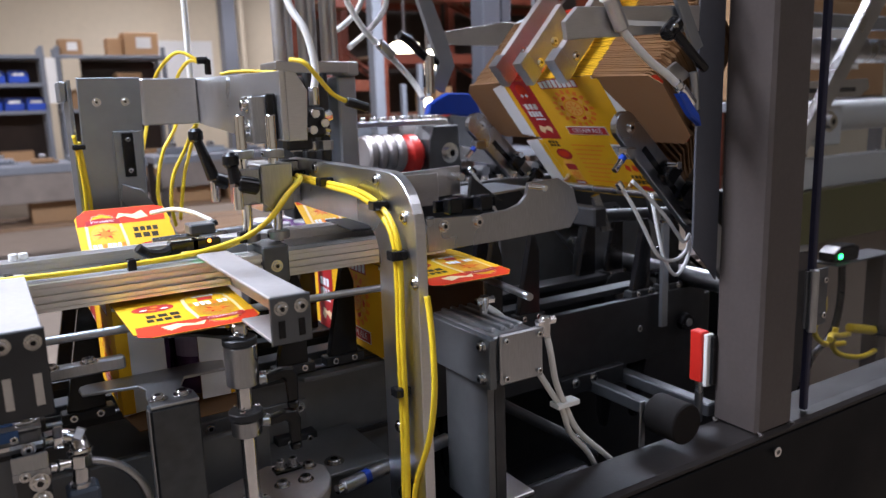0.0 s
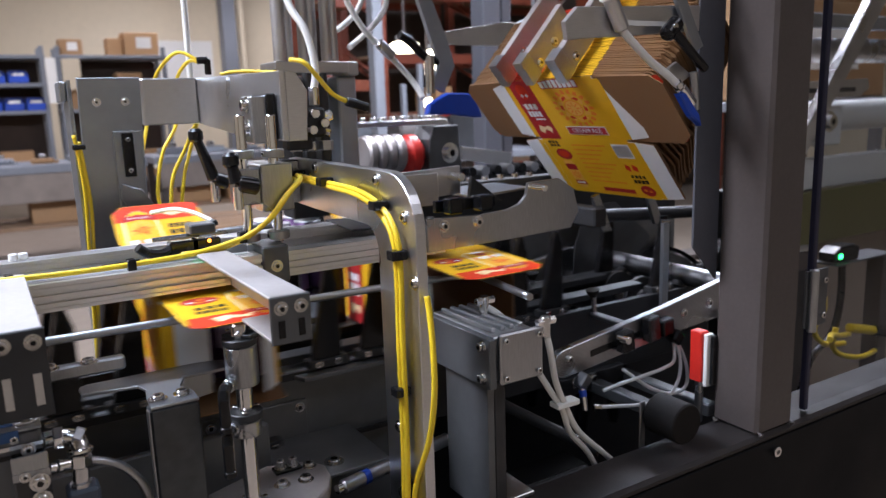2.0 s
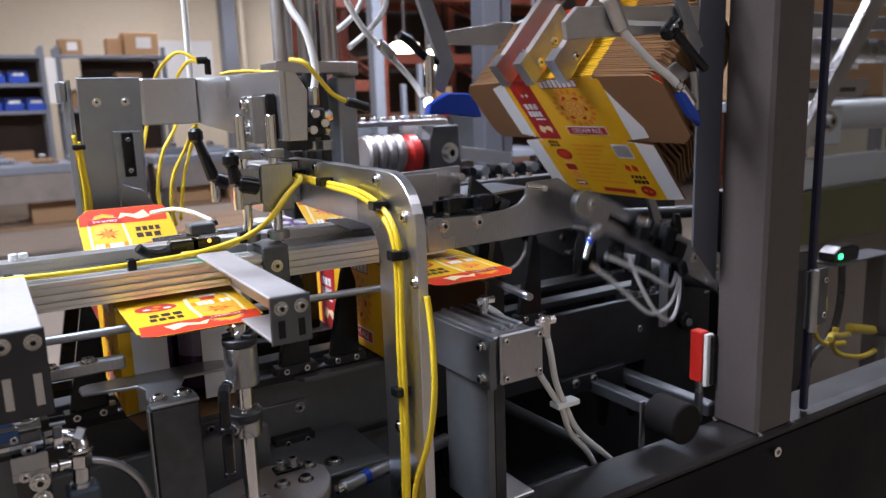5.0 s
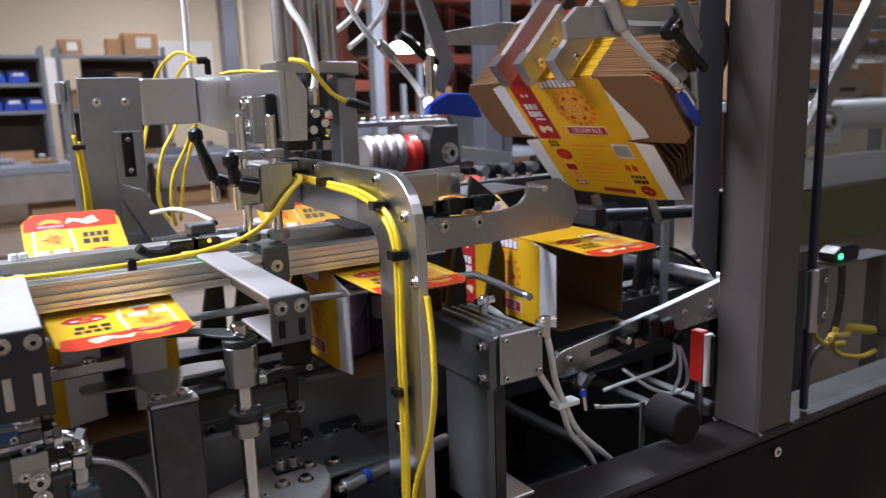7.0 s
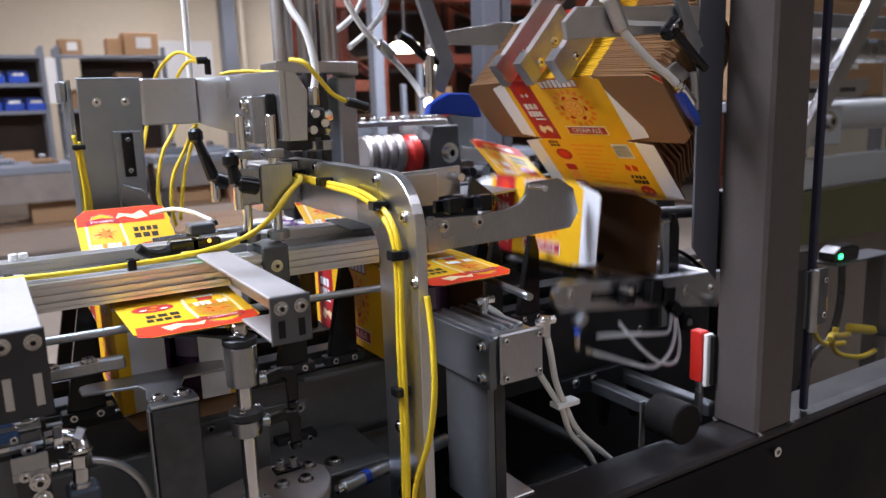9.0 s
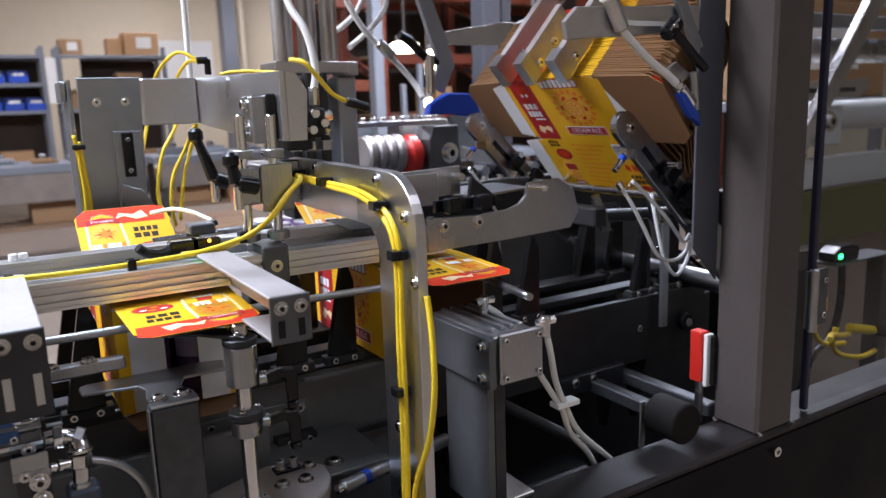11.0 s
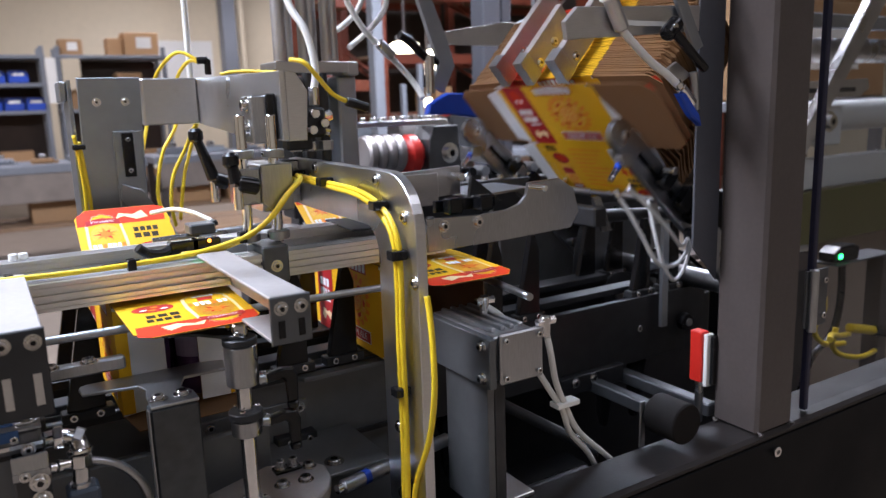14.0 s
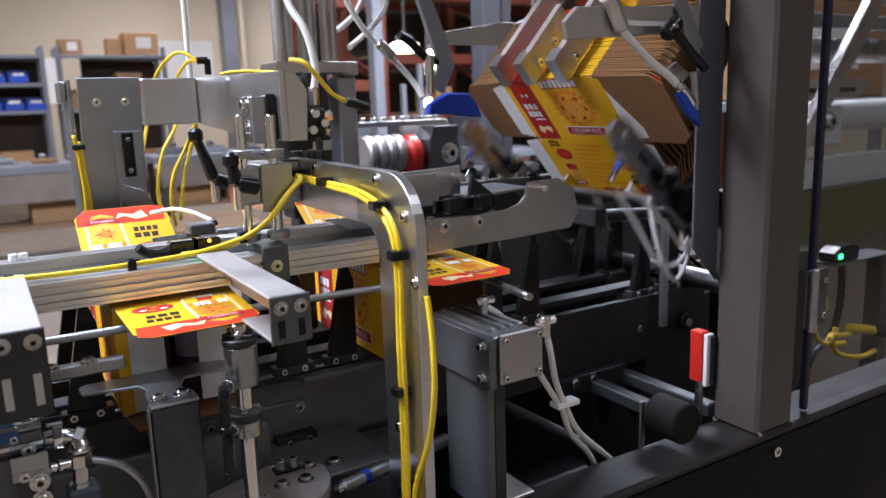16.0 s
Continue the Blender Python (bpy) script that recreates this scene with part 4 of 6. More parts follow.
def picker_arm():
    t = thing("picker_arm", tuple(PIVOT), "swinging steel picker arm with suction cups and clear hoses", "picker arm")
    a = Matrix.Rotation(radians(-45.5), 4, "Y")

    def turned(ob):
        ob.data.transform(a)
        return ob

    for y, far in ((0.786, 0), (1.162, 1)):
        o = arc(0, 0.408, 0.021, 0, 180, 10) + [(-0.022, 0.20), (-0.030, 0.02), (-0.02, -0.02), (0.025, -0.02), (0.036, 0.02), (0.026, 0.20)]
        bar = turned(part("arm_bar", bm_plate(o, "y", y, y + 0.012, 0.001), STEEL, t))
        turned(part("slot", bm_box((-0.005, y - 0.0008, 0.26), (0.005, y, 0.36), 0), PLASTIC, bar))
        for z, w in ((0.30, 0.020), (0.245, 0.026), (0.215, 0.014)):
            turned(part("valve_body", bm_box((-0.012, y - 0.02, z - 0.012), (w, y - 0.0012, z + 0.012), 0.002), PLASTIC, bar))
        for z in (0.10, 0.40, 0.16):
            p = a @ Vector((0.004, y, z))
            bolt(bar, p, (0, -1, 0), 0.0055, 0.004)
        turned(part("fitting", bm_rod((0.012, y - 0.008, 0.31), (0.012, y - 0.03, 0.31), 0.006, 10, bevel=0.001), CHROME, bar))
        turned(part("fitting", bm_rod((-0.02, y - 0.006, 0.08), (-0.02, y - 0.022, 0.08), 0.009, 12, bevel=0.001), CHROME, bar))
    for y in (0.90, 1.06):
        cup = turned(part("suction_cup", bm_rod((0.044, y, 0.245), (0.032, y, 0.245), 0.012, 16, 0.006), RUBBER, t, "black rubber suction cup"))
        turned(part("cup_stem", bm_rod((0.0318, y, 0.245), (0.006, y, 0.245), 0.005, 10), CHROME, cup))
    turned(part("cup_bar", bm_rod((0.0, 0.7985, 0.245), (0.0, 1.1615, 0.245), 0.006, 12), STEEL, t))
    for y in (0.775, 1.15):
        rod = part("push_pin", bm_rod((-0.306, y, 0.246), (-0.332, y - 0.008, 0.226), 0.0048, 12, bevel=0.001), CHROME, t, "bright pneumatic pin")
        part("pin_sleeve", bm_rod((-0.309, y - 0.001, 0.2435), (-0.316, y - 0.0033, 0.238), 0.0054, 12), BLUEP, rod)
        part("pin_bracket", bm_box((-0.308, y - 0.006, 0.240), (-0.286, y + 0.0108, 0.256), 0.002), STEEL, rod)
    part("cross_tube", bm_rod((0, 0.7985, 0), (0, 1.1615, 0), 0.018, 20), STEEL, t)
    for y in (0.772, 1.150):
        runs = [[(-0.319, y, 0.206), (-0.301, y - 0.008, 0.177), (-0.281, y - 0.012, 0.142), (-0.251, y - 0.014, 0.096), (-0.214, y - 0.012, 0.084), (-0.181, y - 0.006, 0.095), (-0.157, y + 0.004, 0.118)],
                [(-0.247, y + 0.006, 0.186), (-0.247, y - 0.008, 0.132), (-0.234, y - 0.012, 0.086), (-0.208, y - 0.010, 0.060), (-0.179, y - 0.006, 0.080), (-0.154, y + 0.004, 0.120)],
                [(-0.292, y, 0.208), (-0.271, y - 0.004, 0.189), (-0.234, y - 0.010, 0.152), (-0.209, y - 0.010, 0.125), (-0.188, y - 0.006, 0.108), (-0.160, y + 0.006, 0.116)]]
        for pts in runs if y < 1 else runs[:1]:
            part("hose", bm_tube(pts, 0.0029, 10, 6), HOSE, t, "clear vacuum hose")
        part("hose_union", bm_box((-0.164, y - 0.006, 0.108), (-0.144, y + 0.0138, 0.130), 0.003), PLASTIC, t)
        part("hose_nut", bm_rod((-0.321, y, 0.209), (-0.315, y - 0.003, 0.199), 0.0052, 8, bevel=0.001, smooth=False), CHROME, t)
    return t


ARM = picker_arm()


def plate_guide():
    t = thing("guide_plate", (0, 0, 0), "grey steel guide plate with a curved cutout", "guide plate")
    y = 0.842
    k = y / 0.90
    def q(x, z):
        return (x * k, 1.45 + (z - 1.45) * k)
    o = [q(0.520, 1.292), q(0.522, 1.244), q(0.66, 1.246), q(0.783, 1.250), q(0.80, 1.275), q(0.789, 1.312), q(0.76, 1.33), q(0.700, 1.328), q(0.695, 1.31), q(0.683, 1.298), q(0.66, 1.291), q(0.615, 1.289)]
    part("plate", bm_plate(o, "y", y - 0.006, y, 0.0008), STEEL, t)
    for x in (0.548, 0.606):
        b = q(x, 1.279)
        bolt(t, (b[0], y - 0.006, b[1]), (0, -1, 0), 0.006, 0.005)
    b = q(0.703, 1.322)
    part("pin", bm_rod((b[0], y - 0.04, b[1]), (b[0], y - 0.0062, b[1]), 0.005, 12, bevel=0.001), CHROME, t)
    part("rear_plate", bm_box((0.50, 0.99, 1.295), (0.60, 0.996, 1.345), 0.001), ALU, t)
    part("stay", bm_box((0.49, 0.8425, 1.262), (0.512, 0.99, 1.285), 0.001), GREYP, t)


plate_guide()

# ---- upper works: column, arm, lift ----


def cable(name, pts, parent=None, label="yellow sensor cable", r=0.003, material=None, steps=6):
    return part(name, bm_tube(pts, r, 10, steps), material or YELLOW, parent, label)


def side_column():
    t = thing("tucker_column", (0, 0, 0), "galvanised sheet column with an overhanging arm", "column")
    c = part("column_plate", bm_plate([(0.128, 0.965), (0.226, 0.965), (0.226, 1.33), (0.232, 1.505), (0.142, 1.505)], "y", 1.275, 1.283, 0.001), GALV, t)
    part("column_flange", bm_plate([(1.284, 0.965), (1.36, 0.965), (1.36, 1.495), (1.284, 1.502)], "x", 0.128, 0.134, 0.001), GALV, t)
    part("base_plate", bm_box((0.10, 1.24, 0.9605), (0.28, 1.56, 0.9648), 0.001), GALV, t)
    part("top_angle", bm_box((0.118, 1.290, 1.47), (0.127, 1.35, 1.50), 0.001), GALV, t)
    part("beam", bm_box((0.2335, 1.272, 1.430), (0.318, 1.300, 1.503), 0.002), ALU, t, "bright aluminium beam")
    part("arm_plate", bm_plate([(1.29, 1.503), (0.885, 1.494), (0.885, 1.412), (1.00, 1.410), (1.29, 1.430)], "x", 0.3185, 0.326, 0.001), ALU, t, "aluminium arm plate")
    e = part("arm_end", bm_plate([(0.326, 1.495), (0.340, 1.492), (0.354, 1.470), (0.350, 1.410), (0.326, 1.410)], "y", 0.885, 0.93, 0.001), ALU, t, "bright chamfered end block")
    s = part("slide_block", bm_box((0.288, 0.905, 1.408), (0.318, 0.945, 1.466), 0.002), STEEL, t)
    part("slide_strip", bm_box((0.306, 0.900, 1.410), (0.3175, 0.9049, 1.468), 0.001), PLASTIC, s)
    for z in (1.455, 1.427):
        bolt(s, (0.288, 0.92, z), (-1, 0, 0), 0.007, 0.008)
    for x in (0.166, 0.207):
        bolt(c, (x, 1.275, 1.468), (0, -1, 0), 0.0045, 0.003)
    sp = part("slide_plate", bm_box((0.183, 1.2665, 1.26), (0.224, 1.2745, 1.423), 0.001), GALV, c, "bright galvanised slide plate")
    part("slide_strip", bm_box((0.194, 1.2615, 1.352), (0.211, 1.2660, 1.420), 0.001), PLASTIC, sp)
    for z in (1.41, 1.362):
        bolt(sp, (0.2025, 1.2615, z), (0, -1, 0), 0.0035, 0.003, False)
    part("foot_bracket", bm_plate([(0.186, 1.342), (0.215, 1.332), (0.262, 1.255), (0.262, 1.245), (0.222, 1.245), (0.184, 1.32)], "y", 1.255, 1.2745, 0.001), GALV, t, "bent grey foot bracket")
    for pts in ([(0.330, 1.29, 1.53), (0.30, 1.31, 1.545), (0.27, 1.34, 1.51), (0.26, 1.36, 1.46), (0.235, 1.34, 1.38), (0.225, 1.32, 1.33)],
                [(0.330, 1.29, 1.528), (0.315, 1.30, 1.53), (0.30, 1.33, 1.50), (0.295, 1.34, 1.43), (0.265, 1.33, 1.38), (0.25, 1.32, 1.31), (0.262, 1.31, 1.27)],
                [(0.350, 1.24, 1.506), (0.37, 1.22, 1.51), (0.41, 1.15, 1.505)],
                [(0.325, 1.32, 1.43), (0.31, 1.33, 1.38), (0.295, 1.32, 1.34), (0.28, 1.31, 1.27)],
                [(0.318, 1.30, 1.43), (0.300, 1.32, 1.385), (0.278, 1.32, 1.345), (0.268, 1.31, 1.30), (0.272, 1.31, 1.26)],
                [(0.128, 1.27, 1.42), (0.132, 1.268, 1.38), (0.134, 1.268, 1.32), (0.128, 1.268, 1.2), (0.12, 1.268, 1.0)],
                [(0.134, 1.27, 1.41), (0.138, 1.268, 1.36), (0.140, 1.268, 1.30), (0.134, 1.268, 1.2), (0.127, 1.268, 1.0)]):
        cable("cable", pts, t)
    part("plug", bm_rod((0.326, 1.29, 1.531), (0.343, 1.285, 1.532), 0.006, 10, bevel=0.001), PLASTIC, t)
    part("plug", bm_rod((0.342, 1.285, 1.533), (0.342, 1.285, 1.508), 0.0055, 10, bevel=0.001), PLASTIC, t)
    part("hose", bm_rod((0.345, 1.42, 1.44), (0.350, 1.42, 2.2), 0.0055, 12), WHITE, t, "white nylon air hose")
    part("clip", bm_box((0.124, 1.262, 1.398), (0.142, 1.272, 1.406), 0.001), PLASTIC, t)
    cable("cable", [(0.340, 0.90, 1.508), (0.350, 0.88, 1.503), (0.365, 0.88, 1.487), (0.385, 0.88, 1.465), (0.405, 0.88, 1.455)], t)
    part("cable_plug", bm_rod((0.402, 0.88, 1.456), (0.432, 0.88, 1.447), 0.006, 12, bevel=0.001), PLASTIC, t)
    return t


side_column()


def knuckle():
    t = thing("slide_knuckle", (0, 0, 0), "dark machined knuckle with hose fittings under the arm", "air fitting")
    part("body", bm_box((0.355, 0.905, 1.412), (0.385, 0.945, 1.450), 0.004), BLACKED, t)
    part("carrier", bm_box((0.340, 0.93, 1.396), (0.375, 0.95, 1.4115), 0.002), BLACKED, t)
    for x, z in ((0.366, 1.442), (0.378, 1.430), (0.362, 1.422)):
        part("fitting", bm_rod((x, 0.892, z), (x, 0.9045, z), 0.006, 12, bevel=0.001), CHROME, t)
    part("side_fitting", bm_rod((0.386, 0.925, 1.436), (0.400, 0.922, 1.440), 0.0065, 8, bevel=0.001, smooth=False), CHROME, t)
    part("side_fitting", bm_rod((0.386, 0.925, 1.420), (0.396, 0.920, 1.416), 0.0055, 8, bevel=0.001, smooth=False), CHROME, t)
    part("fitting", bm_rod((0.376, 0.92, 1.452), (0.376, 0.92, 1.475), 0.007, 12, bevel=0.001), CHROME, t)
    cable("hose", [(0.376, 0.92, 1.47), (0.380, 0.92, 1.50), (0.374, 0.93, 1.545), (0.362, 0.95, 1.58), (0.352, 0.97, 1.65), (0.35, 0.98, 1.8)], t, "white nylon air hose", 0.0048, WHITE)
    return t


knuckle()


def lift_unit():
    t = thing("lift_cylinder", (0, 0, 0), "upright air cylinder group with bright tie rods", "air cylinder")
    for i, x in enumerate((0.470, 0.492, 0.513, 0.535, 0.556, 0.578)):
        part("tie_rod", bm_rod((x, 1.29 + 0.02 * (i % 2), 1.53), (x, 1.29 + 0.02 * (i % 2), 2.1), 0.0095 if i % 3 else 0.012, 16), ALU, t)
    part("flange", bm_box((0.452, 1.27, 1.508), (0.590, 1.35, 1.529), 0.002), ALU, t)
    part("body", bm_box((0.577, 1.295, 1.26), (0.614, 1.36, 1.504), 0.003), GALV, t)
    part("back_plate", bm_box((0.455, 1.361, 1.30), (0.576, 1.367, 1.507), 0.001), DULL, t)
    part("head", bm_box((0.585, 1.285, 1.505), (0.616, 1.34, 1.530), 0.002), ALU, t)
    part("mount", bm_box((0.58, 1.361, 1.30), (0.64, 1.549, 1.38), 0.002), BLACKED, t)
    part("mount_post", bm_box((0.58, 1.55, 0.961), (0.64, 1.60, 1.38), 0.002), BLACKED, t)
    for x in (0.475, 0.50, 0.528):
        r = part("piston", bm_rod((x, 1.25, 1.30), (x, 1.25, 1.5075), 0.009, 14), BLACKED, t)
        part("nut", bm_rod((x, 1.25, 1.375), (x, 1.25, 1.392), 0.013, 6, bevel=0.001, smooth=False), STEEL, r)
    part("crossbar", bm_box((0.455, 1.235, 1.26), (0.60, 1.29, 1.2995), 0.002), BLACKED, t)
    return t


lift_unit()


def hand_lever(p, q, knob):
    """A black clamping lever: an arm with a ball end on a boss."""
    t = thing("clamp_handle", (0, 0, 0), "black plastic clamping handle with a round knob", "clamp handle", "clamp handles on the pins")
    part("grip", bm_rod(p, q, 0.0055, 12, 0.0085, bevel=0.001), PLASTIC, t)
    part("knob", bm_rod(Vector(p) + Vector((0, 0, 0.010)), Vector(p) - Vector((0, 0, 0.008)), 0.0095, 14, bevel=0.004), PLASTIC, t)
    part("boss", bm_rod(q, Vector(q) + Vector((knob, 0, -0.006)), 0.010, 14, bevel=0.002), PLASTIC, t)
    part("stud", bm_rod(Vector(q) - Vector((0, 0, 0.004)), Vector(q) - Vector((0, 0, 0.03)), 0.006, 12), CHROME, t)
    return t


hand_lever((0.243, 1.0, 1.418), (0.260, 0.995, 1.362), 0.018)
hand_lever((0.243, 0.852, 1.393), (0.247, 0.848, 1.368), 0.024)


def rail_dressing():
    t = thing("rail_sensors", (0, 0, 0), "black photo sensors and yellow cables along the rail", "sensor")
    base = [(-0.08, 0.862, 1.2905), (0.004, 0.86, 1.2895), (0.065, 0.858, 1.2885), (0.126, 0.858, 1.289), (0.186, 0.86, 1.291), (0.232, 0.86, 1.298), (0.262, 0.853, 1.309), (0.288, 0.850, 1.328), (0.308, 0.848, 1.352), (0.328, 0.862, 1.365), (0.346, 0.92, 1.365)]
    cable("cable", base, t)
    cable("cable", [(x - 0.004, y + 0.004, z - 0.0045 if x > 0.2 else z + 0.0005) for x, y, z in base[4:]], t)
    for x, y, z in ((0.128, 0.858, 1.289), (0.252, 0.861, 1.304), (0.012, 0.868, 1.287)):
        part("cable_clip", bm_box((x - 0.005, y - 0.006, z - 0.007), (x + 0.004, y + 0.006, z + 0.006), 0.001), PLASTIC, t)
    for x in (0.175, 0.20):
        s = part("sensor_body", bm_box((x, 0.888, 1.2835), (x + 0.034, 0.905, 1.303), 0.002), PLASTIC, t)
        if x > 0.18:
            part("led", bm_rod((x + 0.02, 0.8875, 1.300), (x + 0.02, 0.8865, 1.300), 0.0022, 8), AMBERL, s)
    part("sensor_plug", bm_tube([(0.140, 0.885, 1.302), (0.150, 0.887, 1.294), (0.165, 0.888, 1.291), (0.176, 0.892, 1.294)], 0.0055, 10, 4), PLASTIC, t)
    part("sensor_plug", bm_rod((0.10, 0.878, 1.286), (0.14, 0.88, 1.287), 0.003, 10), PLASTIC, t)
    part("green_lens", bm_box((0.2072, 0.8453, 1.2832), (0.2172, 0.8533, 1.289), 0.001), GREENL, t)
    for x in (0.02, 0.03):
        part("tee_nut", bm_rod((x, 0.955, 1.2925), (x, 0.955, 1.300), 0.005, 8, bevel=0.001), WHITE, t)
    # guide sheet and second sensor by the arch
    part("sensor_sheet", bm_plate([(0.40, 0.88), (0.52, 0.88), (0.52, 0.95), (0.41, 0.99)], "z", 1.290, 1.293), BLACKED, t)
    for x in (0.535, 0.585):
        s = part("sensor_body", bm_box((x, 0.855, 1.300), (x + 0.022, 0.875, 1.322), 0.002), PLASTIC, t)
    part("sensor_bar", bm_box((0.525, 0.8755, 1.302), (0.625, 0.884, 1.318), 0.001), PLASTIC, t)
    part("led", bm_box((0.508, 0.838, 1.290), (0.514, 0.842, 1.297), 0.0005), GREENL, t)
    cable("cable", [(0.43, 0.99, 1.308), (0.44, 0.97, 1.296), (0.46, 0.95, 1.293), (0.49, 0.94, 1.297)], t)
    return t


rail_dressing()


def wide_rail():
    t = thing("upper_guide_bar", (0, 0, 0), "bright aluminium guide bar behind the arch", "guide bar")
    part("bar", bm_plate([(0.53, 1.298), (0.66, 1.305), (0.66, 1.350), (0.53, 1.345)], "y", 1.02, 1.03, 0.001), ALU, t)
    part("pin", bm_rod((0.64, 0.985, 1.335), (0.64, 1.019, 1.335), 0.007, 14, bevel=0.001), CHROME, t)
    part("sheet", bm_plate([(0.66, 0.98), (0.80, 1.02), (0.80, 1.12), (0.66, 1.12)], "z", 1.300, 1.304, 0.0005), GALV, t)
    part("dark_wedge", bm_plate([(0.655, 1.29), (0.72, 1.29), (0.662, 1.335)], "y", 0.99, 0.998, 0.001), BLACKED, t)
    for i in range(7):
        bolt(t, (0.70 + 0.035 * i, 1.16, 1.305), (0, 0, 1), 0.007, 0.008)
    part("far_bar", bm_box((0.62, 1.145, 1.288), (1.0, 1.175, 1.305), 0.001), GREYP, t)
    return t


wide_rail()


def roller_set():
    t = thing("roller_set", (0, 0, 0), "row of steel rollers with one red disc", "roller")
    for i, x in enumerate((0.716, 0.740, 0.764, 0.788)):
        part("roller", bm_rod((x, 1.50, 1.342), (x + 0.0225, 1.50, 1.342), 0.044, 28, bevel=0.006), ALU_M, t)
    part("red_disc", bm_rod((0.8125, 1.50, 1.337), (0.856, 1.50, 1.337), 0.046, 32, bevel=0.012), REDP, t, "red plastic end disc")
    e = part("end_block", bm_plate([(0.860, 1.276), (0.952, 1.276), (0.942, 1.40), (0.878, 1.40), (0.866, 1.37)], "y", 1.46, 1.54, 0.002), GREYP, t)
    bolt(e, (0.918, 1.46, 1.338), (0, -1, 0), 0.016, 0.012)
    bar = part("stud_bar", bm_box((0.69, 1.50, 1.402), (0.94, 1.53, 1.414), 0.001), ALU, t)
    for i in range(10):
        part("stud", bm_rod((0.705 + i * 0.024, 1.515, 1.414), (0.705 + i * 0.024, 1.515, 1.423), 0.007, 10, bevel=0.001), CHROME, bar)
    part("belt_guard", bm_plate([(0.97, 1.318), (1.115, 1.29), (1.115, 1.325), (0.97, 1.349)], "y", 1.49, 1.50, 0.001), ALU, t)
    part("chain_guide", bm_box((0.94, 1.44, 1.262), (1.30, 1.48, 1.285), 0.002), BLACKED, t)
    for i in range(9):
        part("chain_roller", bm_rod((0.96 + i * 0.036, 1.43, 1.292), (0.96 + i * 0.036, 1.47, 1.292), 0.012, 12, bevel=0.001), STEEL if i % 2 else PLASTIC, t)
    part("frame", bm_box((0.66, 1.545, 0.9605), (1.25, 1.549, 1.275), 0.001), BLACKED, t)
    part("shelf", bm_box((0.66, 1.42, 1.255), (1.30, 1.5445, 1.2615), 0.001), GREYP, t)
    return t


roller_set()

# ---- magazine ----
SDIR = Vector((0.66, 0, 0.75))
UDIR = Vector((-0.643, 0, 0.766))


def slab(a, b, up, h, y, w, bevel=0.001):
    """A flat bar from a to b (x, z), h high along up, w thick from y."""
    a, b, u = Vector((a[0], 0, a[1])), Vector((b[0], 0, b[1])), Vector(up) * h
    o = [(v.x, v.z) for v in (a, b, b + u, a + u)]
    return bm_plate(o, "y", y, y + w, bevel)


